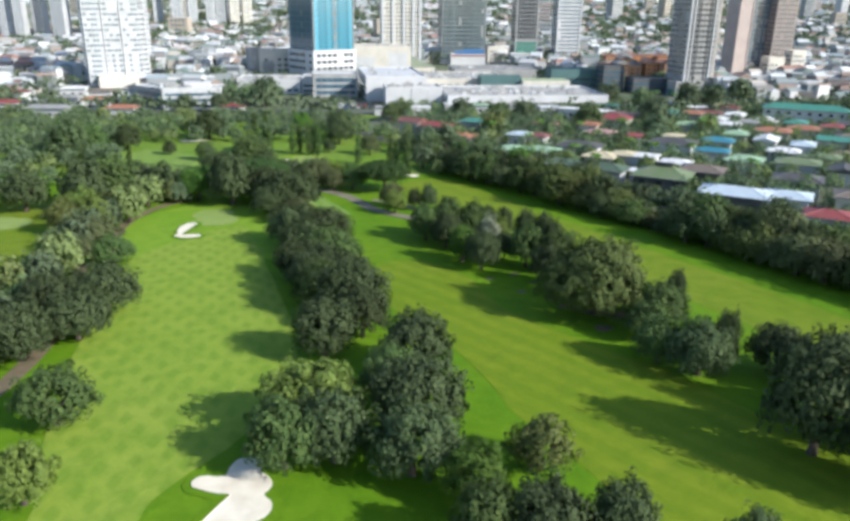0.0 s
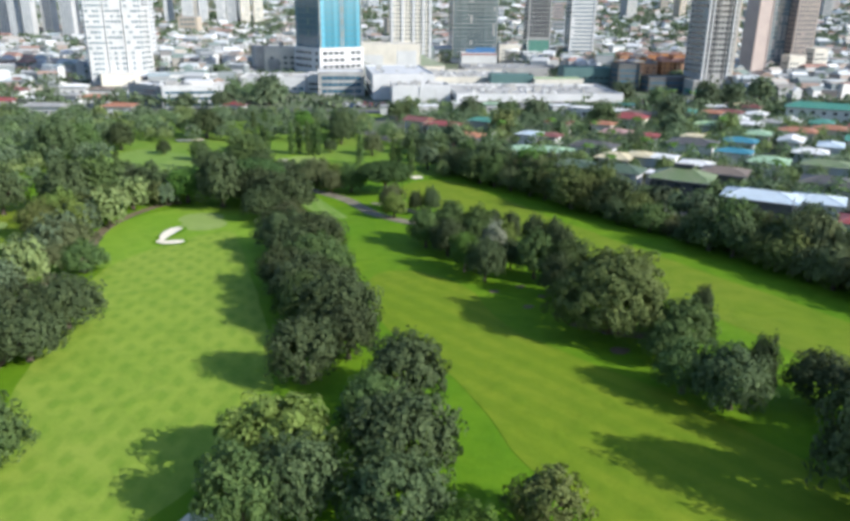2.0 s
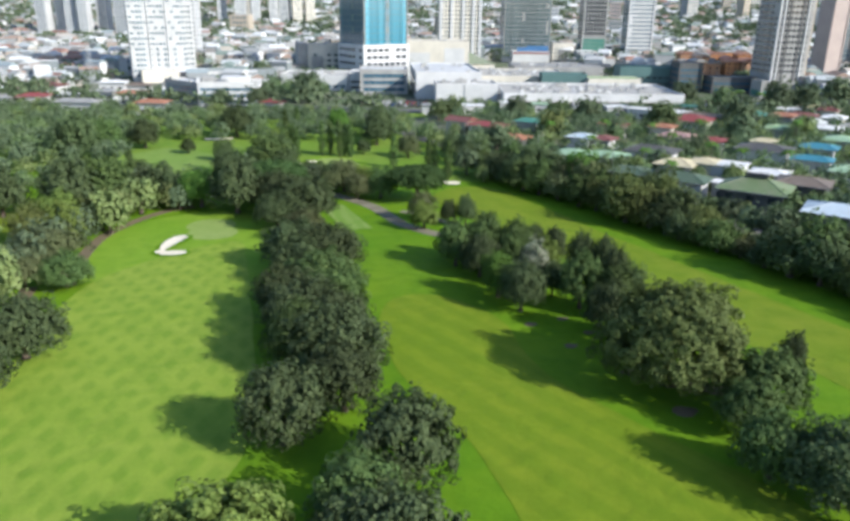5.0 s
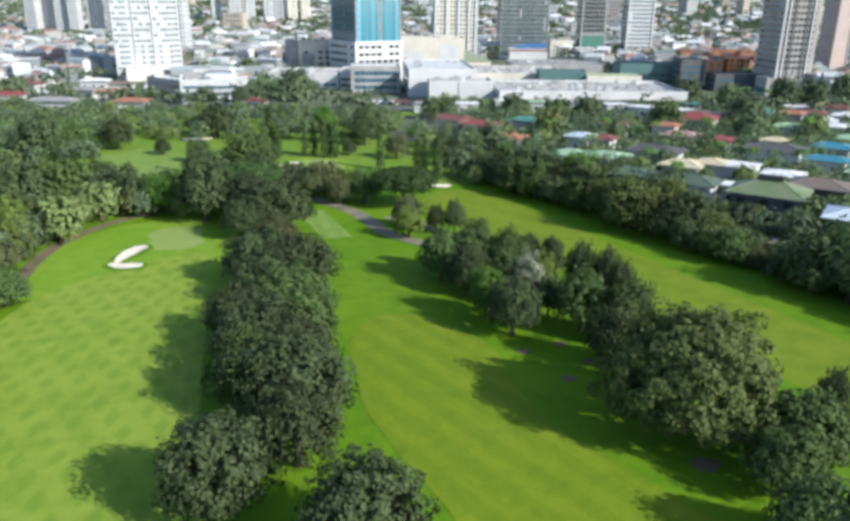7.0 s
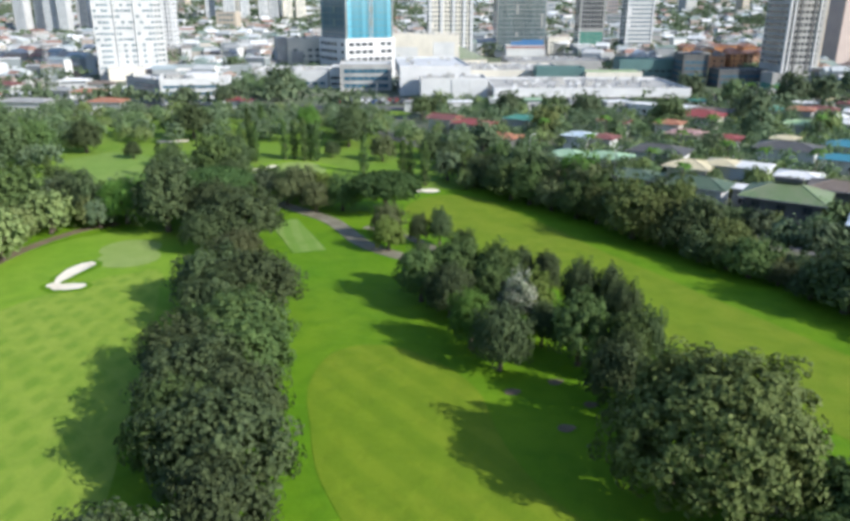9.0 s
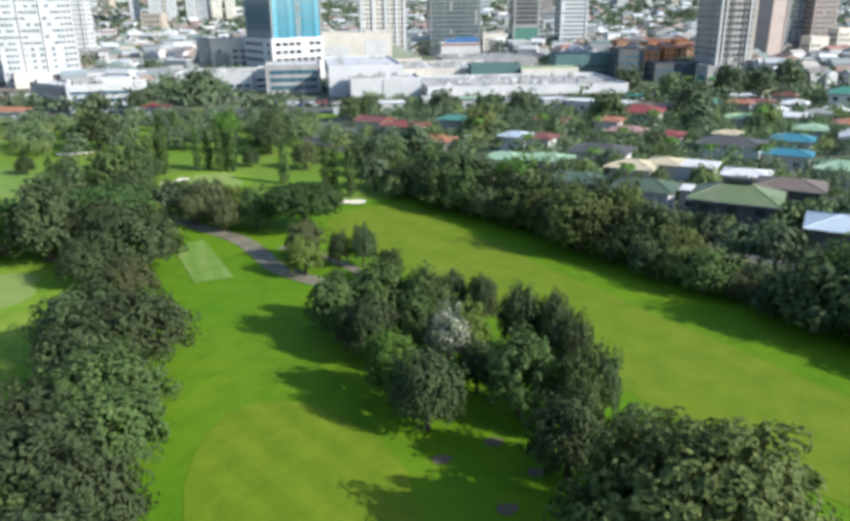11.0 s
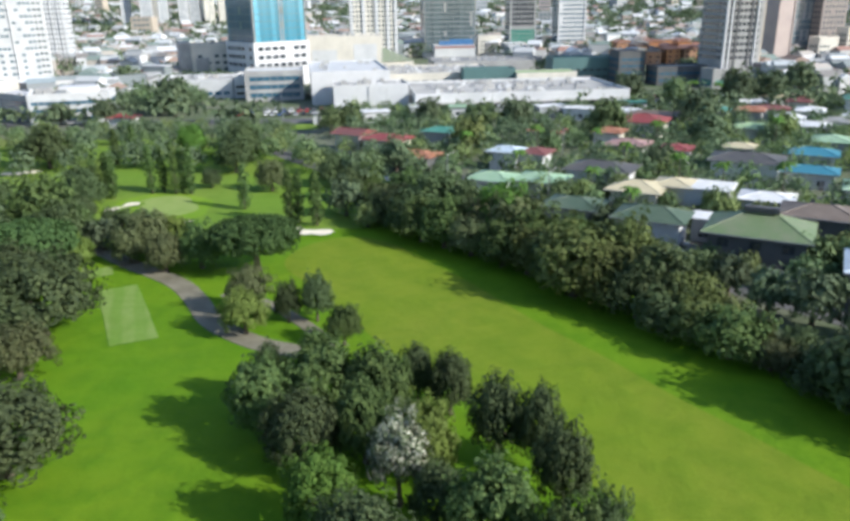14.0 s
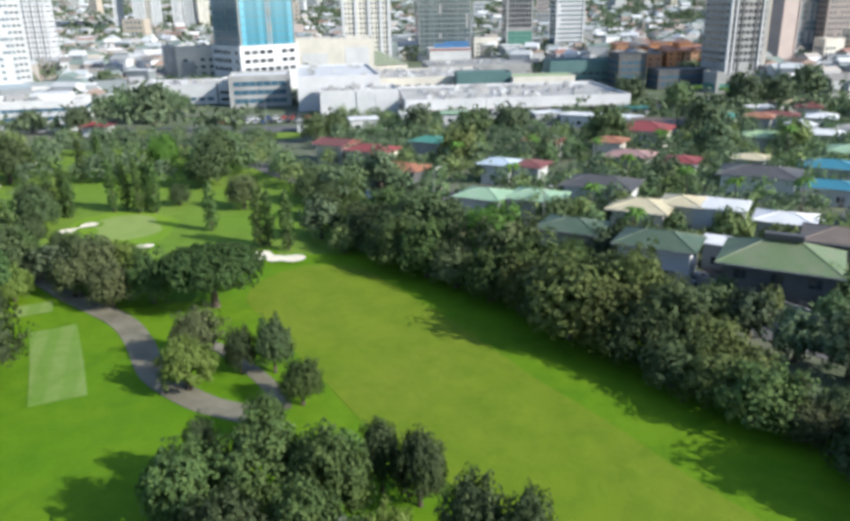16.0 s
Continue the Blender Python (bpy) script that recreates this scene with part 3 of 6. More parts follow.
def dome_crown(name, r, base, top, tufts, leaves, size, seed, material, ragged=0.3):
    """A broad dome of foliage: an uneven shell set with tufts of leaves at different depths, over a loose inner layer. It fills r and top exactly."""
    rng = np.random.default_rng(seed)
    mid = base + (top - base) * 0.36
    k = np.arange(tufts) + 0.5
    up = 1 - 1.42 * k / tufts
    turn = math.pi * (1 + 5**0.5) * k
    flat = np.sqrt(np.clip(1 - up * up, 0, 1))
    ways = np.stack([flat * np.cos(turn), flat * np.sin(turn), up], 1) + rng.normal(0, 0.5 / math.sqrt(tufts), (tufts, 3))
    ways /= np.linalg.norm(ways, axis=1)[:, None]
    ways = ways[rng.random(tufts) > 0.1]
    shift = seed * 3.7

    def reach(d):
        """How far the shell stands out in a direction: boughs, then smaller lumps."""
        big = noise.noise(Vector(d) * 1.5 + Vector((shift, 0, 0)))
        small = noise.noise(Vector(d) * 3.8 + Vector((0, shift, 0)))
        return 1 + ragged * 1.5 * big + ragged * 0.9 * small

    far = np.array([reach(d) for d in ways])
    axes = np.where(ways[:, 2:3] > 0, top - mid, mid - base) * np.array([0, 0, 1]) + r * np.array([1, 1, 0])
    spots = ways * axes * far[:, None]
    out = ways / axes
    out /= np.linalg.norm(out, axis=1)[:, None]
    inset = 1 - 0.3 * rng.random(len(spots)) ** 1.6
    per = max(4, int(leaves * 0.78 / len(spots)))
    gap = 0.62 * math.sqrt(2 * math.pi * r * (top - base) * 0.8 / tufts) * rng.uniform(0.75, 1.25, (len(spots), 1, 1))
    off = rng.normal(0, 1, (len(spots), per, 3))
    off /= np.linalg.norm(off, axis=2)[:, :, None]
    off = off + out[:, None] * 0.45
    pts = ((spots * inset[:, None])[:, None] + off * gap).reshape(-1, 3)
    nrm = (off * 0.6 + out[:, None]).reshape(-1, 3)
    m = int(leaves * 0.22)
    pick = rng.integers(0, len(spots), m)
    inner = spots[pick] * rng.uniform(0.55, 0.84, (m, 1)) + rng.normal(0, 0.05 * r, (m, 3))
    allp = np.concatenate([pts, inner])
    allp[:, 2] = np.maximum(allp[:, 2], base - mid)
    wide = np.percentile(np.hypot(allp[:, 0], allp[:, 1]), 97)
    high = np.percentile(allp[:, 2], 98.6)
    allp *= np.array([r / wide, r / wide, 1])
    allp[:, 2] = np.where(allp[:, 2] > 0, allp[:, 2] * (top - mid) / high, allp[:, 2]) + mid
    sizes = np.concatenate([np.full((len(pts), 1), size), np.full((m, 1), size * 1.6)])
    return leaf_mesh(name, allp, np.concatenate([nrm, rng.normal(0, 1, (m, 3))]), sizes, rng, material)


def crown_mesh(name, r, base, top, lobes, leaves, size, seed, material, profile="round"):
    """A crown from base to top in height: a few broad lobes whose skin is set with tufts of leaf sprays, over a looser inner layer."""
    if profile == "round":
        return dome_crown(name, r, base, top, lobes, leaves, size, seed, material, 0.1 if r > 8 else 0.27)
    rng = np.random.default_rng(seed)
    mid, half = (base + top) / 2, (top - base) / 2
    stretch = half / r
    balls = []   # x, y, z, radius
    if profile == "column":
        for i in range(lobes):
            t, f = 2.4 * i, (i + 0.5) / lobes
            balls.append((r * 0.25 * math.cos(t), r * 0.25 * math.sin(t), base + (top - base) * f, r * (1.05 - 0.75 * abs(f - 0.35)) * rng.uniform(0.85, 1.1)))
        stretch = 1.5
    elif profile == "umbrella":
        for i in range(lobes):
            t, ring = 2 * math.pi * i * 0.618, r * math.sqrt((i + 0.3) / lobes) * 0.8
            rad = r * rng.uniform(0.24, 0.32)
            balls.append((ring * math.cos(t), ring * math.sin(t), top - rad * 0.8 - (ring / r) ** 2 * half * 0.6, rad))
        stretch = 0.8
    balls = np.array(balls)
    c, rad = balls[:, :3], balls[:, 3]
    shape = np.array([1, 1, stretch])
    per, leaves, size = 5, leaves * 0.62, size * 1.12
    share = rad**2 / (rad**2).sum()
    spots, ways = [], []
    want = leaves / per * 2.2
    for ci, ri, si in zip(c, rad, share):
        d = rng.normal(0, 1, (max(6, int(want * si)), 3))
        d /= np.linalg.norm(d, axis=1)[:, None]
        spots.append(ci + d * ri * shape * rng.choice((0.88, 0.95, 1.0, 1.04, 1.12), (len(d), 1)))
        ways.append(d)
    spots, ways = np.concatenate(spots), np.concatenate(ways)
    deep = np.min(np.linalg.norm((spots[:, None] - c[None]) / shape, axis=2) / rad[None], axis=1)
    ok = (deep > 0.84) & (spots[:, 2] > base * 0.8)
    spots, ways = spots[ok], ways[ok]
    k = min(len(spots), int(leaves * 0.8 / per))
    pick = rng.permutation(len(spots))[:k]
    spots, ways = spots[pick], ways[pick]
    gap = 0.5 * math.sqrt(4 * math.pi * r * r * 0.8 / max(k, 1))
    gap *= rng.uniform(0.75, 1.2, (k, 1, 1))
    off = rng.normal(0, 1, (k, per, 3))
    off /= np.linalg.norm(off, axis=2)[:, :, None]
    off = off + ways[:, None] * 0.5
    pts = (spots[:, None] + off * gap * 0.62).reshape(-1, 3)
    nrm = (off * 0.7 + ways[:, None]).reshape(-1, 3)
    # the inner layer
    m = int(leaves * 0.3)
    pick = rng.integers(0, len(c), m)
    d = rng.normal(0, 1, (m, 3))
    d /= np.linalg.norm(d, axis=1)[:, None]
    inner = c[pick] + d * (rad[pick] * rng.uniform(0.5, 0.82, m))[:, None] * shape
    inner = inner[inner[:, 2] > base * 0.8]
    a = leaf_mesh(name, np.concatenate([pts, inner]), np.concatenate([nrm, rng.normal(0, 1, inner.shape)]), np.concatenate([np.full((len(pts), 1), size), np.full((len(inner), 1), size * 1.5)]), rng, material)
    return a


def trunk_mesh(name, height, radius, reach, seed, limbs=5, material=None):
    rng = random.Random(seed)
    bm = bmesh.new()
    fork = height * 0.5
    add_cone(bm, (0, 0, -0.6), (0, 0, 0.5), radius * 1.7, radius * 1.1, 9)
    add_cone(bm, (0, 0, 0.45), (0.1, 0.05, fork), radius * 1.1, radius * 0.8, 9)
    for i in range(limbs):
        t = 2 * math.pi * i / limbs + rng.uniform(-0.4, 0.4)
        e = (reach * math.cos(t) * rng.uniform(0.6, 1), reach * math.sin(t) * rng.uniform(0.6, 1), height * rng.uniform(0.75, 1.0))
        add_cone(bm, (0.1, 0.05, fork - 0.3 + 0.1 * i), e, radius * 0.5, radius * 0.16, 6)
    me = bpy.data.meshes.new(name)
    bm.to_mesh(me)
    bm.free()
    me.materials.append(material or M_BARK)
    return me


RADIUS, HEIGHT, USED = {}, {}, set()


def tree_kind(name, label, r, base, top, lobes, leaves, size, seed, material, profile="round", group="course trees", category="tree"):
    """The first tree of its kind, which plant() moves to its place before it makes copies."""
    t = thing(name, pose(0, 0, 0), label, category, group)
    part("trunk", trunk_mesh("trunk", base + (top - base) * 0.55, 0.06 * r + 0.1, r * 0.55, seed, 5), None, t)
    part("crown", crown_mesh("crown", r, base, top, lobes, leaves, size, seed, material, profile=profile), None, t)
    RADIUS[t], HEIGHT[t] = r, top
    return t


def plant(model, x, y, r, turn=None, tall=1.0, label="", sink=0.0, height=None):
    """Stands a tree with a crown of radius r at x, y, of a given height where that is known."""
    s = r / RADIUS[model]
    turn = random.uniform(0, 360) if turn is None else turn
    m = pose(x, y, gz(x, y) - sink, 0, 0, turn)
    if model not in USED:
        t = model
        USED.add(model)
        t.matrix_world = m
    else:
        keep = model.scale.copy()
        model.scale = (1, 1, 1)
        t = copy_thing(model, m)
        model.scale = keep
    up = height / HEIGHT[model] if height else s * tall * random.uniform(0.95, 1.05)
    t.scale = (s * random.uniform(0.93, 1.08), s * random.uniform(0.93, 1.08), up)
    if label:
        t["label"] = label
    return t


random.seed(11)
DARK = [tree_kind("broadleaf_tree", "dense dark green broadleaf tree on the course", 6.0, 1.3, 9.6, 140 + 20 * i, 6600, 0.25, 20 + i, L_DARK) for i in range(4)]
MID = [tree_kind("broadleaf_tree", "mid-green broadleaf tree with a rounded crown", 5.0, 1.3, 8.6, 115 + 20 * i, 6600, 0.22, 40 + i, L_MID) for i in range(3)]
LIGHT = [tree_kind("broadleaf_tree", "light green tree with a loose feathery crown", 5.0, 1.0, 8.0, 130 + 20 * i, 6400, 0.22, 60 + i, L_LIGHT) for i in range(2)]
BRIGHT = [tree_kind("broadleaf_tree", "bright fresh green tree with a full crown", 4.0, 1.4, 7.6, 210, 9000, 0.16, 71, L_BRIGHT)]
BROWN = [tree_kind("broadleaf_tree", "brownish dry tree with a thin crown", 5.0, 1.8, 8.6, 110, 5600, 0.21, 75, L_BROWN)]
PALE = [tree_kind("flowering_tree", "tree covered in pale whitish blossom", 3.6, 2.4, 9.0, 90, 5200, 0.2, 77, L_PALE)]
YELLOW = [tree_kind("broadleaf_tree", "yellowish feathery tree at the fairway's edge", 4.0, 0.8, 6.6, 120, 4200, 0.2, 79, L_YELLOW)]
BIG = [tree_kind("broadleaf_tree", "very large round olive-green tree beside the fairway", 8.2, 0.9, 11.5, 360, 24000, 0.22, 80, L_OLIVE)]
UMBRELLA = [tree_kind("rain_tree", "wide smooth umbrella-shaped dark green tree", 8.4, 2.4, 9.6, 30, 19000, 0.22, 85, L_RAIN, "umbrella")]
COLUMN = [tree_kind("columnar_tree", "tall narrow columnar dark green tree", 1.5, 0.6, 12.6, 10, 1500, 0.27, 90 + i, L_MID, "column", "columnar trees") for i in range(2)]
BELTD = [tree_kind("broadleaf_tree", "dark broadleaf tree in the belt beside the village", 5.4, 0.8, 9.8, 120, 3100, 0.32, 130 + i, L_DARK, group="belt trees") for i in range(3)]
BELTM = [tree_kind("broadleaf_tree", "mid-green broadleaf tree in the belt beside the village", 5.4, 0.8, 9.8, 110, 3100, 0.32, 134 + i, L_MID, group="belt trees") for i in range(2)]
BELTL = [tree_kind("broadleaf_tree", "olive-green broadleaf tree in the belt beside the village", 5.4, 0.8, 9.8, 110, 3100, 0.32, 138, L_OLIVE, group="belt trees"), tree_kind("broadleaf_tree", "brownish broadleaf tree in the belt beside the village", 5.4, 0.8, 9.8, 100, 3100, 0.32, 139, L_BROWN, group="belt trees")]
FARD = [tree_kind("broadleaf_tree", "distant dark green broadleaf tree", 5.0, 1.2, 9.0, 60, 720, 0.56, 100 + i, L_HAZED_D, group="distant trees") for i in range(3)]
FARM = [tree_kind("broadleaf_tree", "distant mid-green broadleaf tree", 5.0, 1.2, 9.0, 60, 720, 0.56, 110 + i, L_HAZED_M, group="distant trees") for i in range(3)]
FARL = [tree_kind("broadleaf_tree", "distant light green tree", 5.0, 1.2, 9.0, 60, 700, 0.56, 120 + i, L_HAZED_L, group="distant trees") for i in range(2)]
KINDS = {"d": DARK, "m": MID, "l": LIGHT, "b": BRIGHT, "n": BROWN, "p": PALE, "g": BIG, "u": UMBRELLA, "y": YELLOW}

# the row between the west and the middle fairway: kind, x, y, crown radius, height
for k, x, y, r, h in (("d", -30.5, 188.5, 7.6, 10.8), ("d", -38.5, 197, 6.6, 10), ("d", -35, 184, 5, 8), ("n", -27, 175.5, 4.6, 6.5), ("d", -25.3, 157.5, 6.2, 8.5), ("d", -18.3, 155.5, 6.6, 8.7), ("m", -16.2, 140, 6.8, 8.2),
                      ("d", -15.6, 126, 6.6, 8.6), ("d", -9, 113, 6.3, 9.8), ("m", -14.5, 116.5, 5.0, 8.6), ("d", -21.5, 148, 5.4, 7.8), ("m", -13, 133, 5.2, 8.0), ("d", -20.5, 134, 4.8, 7.6), ("d", -10.4, 121.5, 4.8, 8.6), ("d", -7, 105.5, 4.4, 8.0), ("d", -12.1, 98, 5.2, 9.0), ("d", 1.2, 92.3, 5.4, 9.0), ("m", -2.2, 84, 4.6, 7.6), ("d", 1.8, 76.5, 5.9, 9.4),
                      ("l", -11.4, 77.2, 6.4, 9.0), ("d", -8, 70, 4.4, 8.5), ("m", -13.4, 69, 4.4, 8.0), ("d", 0.6, 67.5, 5.2, 8.4), ("b", 7, 62.2, 3.6, 7.0), ("y", 14.6, 68.5, 4.0, 6.4), ("d", 12.6, 54.5, 4.8, 8.0), ("m", 7.4, 54.5, 3.4, 7.4), ("d", 19.3, 54, 3.6, 8.0), ("d", 30.2, 51, 3.1, 7.0)):
    plant(random.choice(KINDS[k]), x, y, r, height=h)
# the row at the west edge
for k, x, y, r, h in (("d", -50.5, 115.5, 5.6, 8.4), ("d", -56.5, 110, 6.6, 8.6), ("d", -50.5, 104, 5.4, 8.0), ("d", -55.5, 96.5, 5.2, 8.4), ("d", -61, 101, 5.0, 8.0), ("n", -69.5, 154.5, 6.8, 6.8), ("m", -60, 143, 4.8, 5.6), ("n", -66, 141, 4.2, 6.0), ("m", -42.2, 78.5, 5.0, 7.0), ("l", -38.4, 62.6, 3.6, 6.8), ("d", -63, 92, 5.2, 8.0)):
    plant(random.choice(KINDS[k]), x, y, r, height=h)
# the clump between the middle and the east fairway
for k, x, y, r, h in (("n", -4.4, 195, 3.3, 6.8), ("l", -3.4, 187.4, 3.5, 6.0), ("d", 1.7, 191, 1.9, 6.0), ("d", 5.6, 191.3, 2.4, 7.0), ("m", 10, 183, 2.4, 5.4), ("m", 7.2, 176.6, 2.0, 4.6), ("d", 3.7, 167.4, 2.0, 7.2),
                      ("m", 4.2, 161.5, 3.9, 8.0), ("m", 9.9, 163.5, 5.0, 9.0), ("m", 15.4, 162, 3.4, 9.0), ("d", 8.6, 155.4, 3.8, 7.6), ("p", 17.4, 149.6, 2.8, 9.0), ("l", 19.8, 153.2, 2.8, 8.0), ("m", 14.2, 156, 3.2, 8.2), ("d", 19.1, 166.8, 2.0, 7.0), ("d", 22.4, 164.6, 2.6, 7.0),
                      ("d", 26.3, 155.8, 2.7, 8.6), ("d", 29.7, 154, 2.2, 8.6), ("d", 30.7, 148, 2.7, 8.4), ("b", 11.5, 145.3, 3.3, 7.5), ("d", 14.9, 139.3, 3.6, 8.0), ("m", 24.2, 141.3, 3.8, 9.0), ("m", 28.8, 137.6, 3.0, 8.5), ("d", 32, 139.4, 1.8, 8.2), ("d", 20.4, 146.5, 2.4, 6.0), ("d", 26.8, 130.6, 3.8, 8.0), ("d", 32, 128.6, 3.4, 7.4),
                      ("g", 31.7, 115.6, 9.0, 12.6), ("m", 41, 109.4, 4.8, 7.8), ("d", 44.9, 113.3, 1.9, 8.5), ("m", 37.2, 104.5, 3.8, 6.4), ("m", 36.6, 96, 3.9, 7.0), ("d", 41, 92, 4.9, 8.0), ("d", 45.2, 93.8, 2.0, 9.0), ("d", 52.5, 92.5, 4.6, 7.0), ("d", 46.5, 71.5, 6.2, 13.6), ("d", 53, 79, 5.2, 11.0), ("d", 57, 86, 4.6, 9.0),
                      ("d", 58, 73, 5.2, 11), ("d", 51.5, 62.5, 5.4, 12), ("d", 57, 59, 5.8, 11), ("d", 66, 66, 6, 11)):
    plant(random.choice(KINDS[k]), x, y, r, height=h)
FAR_KINDS = {"d": BELTD, "m": BELTM, "l": LIGHT, "b": BRIGHT, "n": BELTL[1:], "u": UMBRELLA, "y": YELLOW}
# round the far green
for k, x, y, r in (("u", -6.8, 213, 7.2), ("m", -16.5, 215, 4.2), ("n", -22, 213.5, 3.4), ("n", -29.5, 218.5, 3.2), ("n", -27, 221, 4.2), ("l", -23, 224, 3.8), ("d", -44, 226, 5), ("d", -52, 216, 5.5), ("b", -58.5, 202, 4.8), ("d", -38, 207, 4.2), ("d", -36.5, 236, 2.6), ("d", -65.5, 202, 4.2), ("d", -73, 206, 4.4), ("d", -48, 197, 7), ("u", -42, 208, 8.4), ("d", -59, 223, 5), ("m", -50, 232, 6.5), ("d", -55, 261, 4.4), ("d", -48, 244, 3), ("d", -40, 238, 2.5), ("m", -43, 230, 3.6), ("l", -38, 217, 3.2), ("b", -44, 311, 4.4), ("d", -28, 303, 6), ("d", -27, 289, 5), ("n", -14, 268, 4), ("d", 0, 272, 4.2), ("m", 9, 264, 4), ("d", 5, 258, 3.8), ("d", 12, 240, 3.6), ("l", -58, 274, 4.6), ("l", -73, 168, 5.0), ("y", -72, 179, 4.6), ("y", -79, 166, 5.0), ("d", -85, 191, 7.2), ("d", -99, 187, 6.2), ("l", -81, 178, 5), ("d", -80, 218, 3.7), ("m", -84.4, 224.5, 3.4), ("d", -69.6, 206, 5.0), ("m", -63.2, 206, 4.3), ("d", -70.4, 256, 3.6), ("d", -86, 266.5, 2.6), ("d", -103.8, 274, 5.0), ("m", -79.6, 197.5, 6.4), ("d", -115, 250, 7.4), ("m", -111.5, 262, 6), ("d", -80, 299, 6.2), ("d", -52, 255, 4.4), ("l", -26, 228.5, 3.2), ("d", -31.5, 231, 3.2), ("d", -29.2, 272.6, 2.6)):
    plant(random.choice(FAR_KINDS[k]), x, y, r * 1.04)
for x, y, tall in ((-42, 268, 1.0), (-39.5, 269, 0.95), (-36, 266.5, 1.05), (-34.5, 267.5, 0.95), (-32.5, 266.5, 1.0), (-17, 252, 0.85), (-5.5, 240.5, 0.95), (-4, 241.5, 0.9), (0, 238.5, 0.95), (-54, 265, 0.85), (-51.5, 266, 0.9), (-49.5, 264, 0.85), (-68, 242, 0.8), (-85, 214, 0.9), (-82, 216, 0.95), (-62, 300, 0.9), (-58, 302, 0.95)):
    plant(random.choice(COLUMN), x, y, 1.15, height=11.2 * tall)
# the belt between the east fairway and the village
belt = catmull([(10, 247), (17, 233), (25, 221), (38, 206), (49.5, 187), (59, 170), (66.5, 156), (74, 143), (85, 124), (97, 98)], 8)
for off in (0.8, 5.8, 10.8):
    gone = 0.0
    for i in range(1, len(belt)):
        p, d = belt[i], belt[i] - belt[i - 1]
        gone += np.linalg.norm(d)
        if gone < 4.4 or (off > 9 and 168 < p[1] < 215) or (off > 5 and 190 < p[1] < 209):
            continue
        gone = random.uniform(-0.6, 0.6)
        q = p + np.array([-d[1], d[0]]) / np.linalg.norm(d) * (off + random.uniform(-1.2, 1.2))
        low = 0.82 if 166 < q[1] < 186 else 1.0
        plant(random.choice(random.choice((BELTD, BELTD, BELTM, BELTL, BELTL))), q[0], q[1], random.choice((3.8, 4.6, 5.2, 5.9, 6.6)) * random.uniform(0.92, 1.06) * low, tall=random.uniform(0.74, 1.02) * low)
plant(BRIGHT[0], 35, 222, 6.0)
plant(BELTM[0], 47, 221, 3.6)
plant(BELTL[0], 50.5, 199.5, 4.4, tall=1.45)
plant(BELTD[1], 47, 204, 4.0, tall=1.3)
plant(BELTD[0], 52.5, 214.5, 3.4)
plant(BELTL[0], 57, 207.5, 3.0)
plant(YELLOW[0], 75, 146, 5.0)
plant(YELLOW[0], 86, 129, 4.5)


# ---- buildings ----
def glazing_strips(parent, w, d, z0, z1, floor_h, bay, ww, wh, mat, faces, proud=0.06, frame_mat=None, name="glazing_strip", gaps=0.06):
    """For each storey on each named side (s, n, e, w) one strip of panes, a part; some panes are left out or half as wide, as curtains and walls make them."""
    rng = random.Random(int(w * 7 + d * 3 + z1))
    storeys = int((z1 - z0) / floor_h)
    for side in faces:
        run = w if side in "sn" else d
        count = max(1, int((run - 1.0) / bay))
        start = -(count - 1) * bay / 2
        made = []
        for _ in range(3):
            bm = bmesh.new()
            for i in range(count):
                if rng.random() < gaps and count > 2:
                    continue
                c, half = start + i * bay, ww / 2 * rng.choice((1, 1, 1, 0.75 if gaps > 0.1 else 1))
                add_box(bm, c - half, -proud, 0, c + half, 0.05, wh)
            me = bpy.data.meshes.new(name)
            bm.to_mesh(me)
            bm.free()
            me.materials.append(mat)
            made.append(me)
        turn = {"s": 0, "n": 180, "e": 90, "w": -90}[side]
        out = (d if side in "sn" else w) / 2
        for k in range(storeys):
            ob = tagged(part(name, rng.choice(made), None, parent), kind="stuff")
            ob.matrix_basis = pose(0, 0, 0, 0, 0, turn) @ pose(0, -out, z0 + k * floor_h + (floor_h - wh) * 0.5)


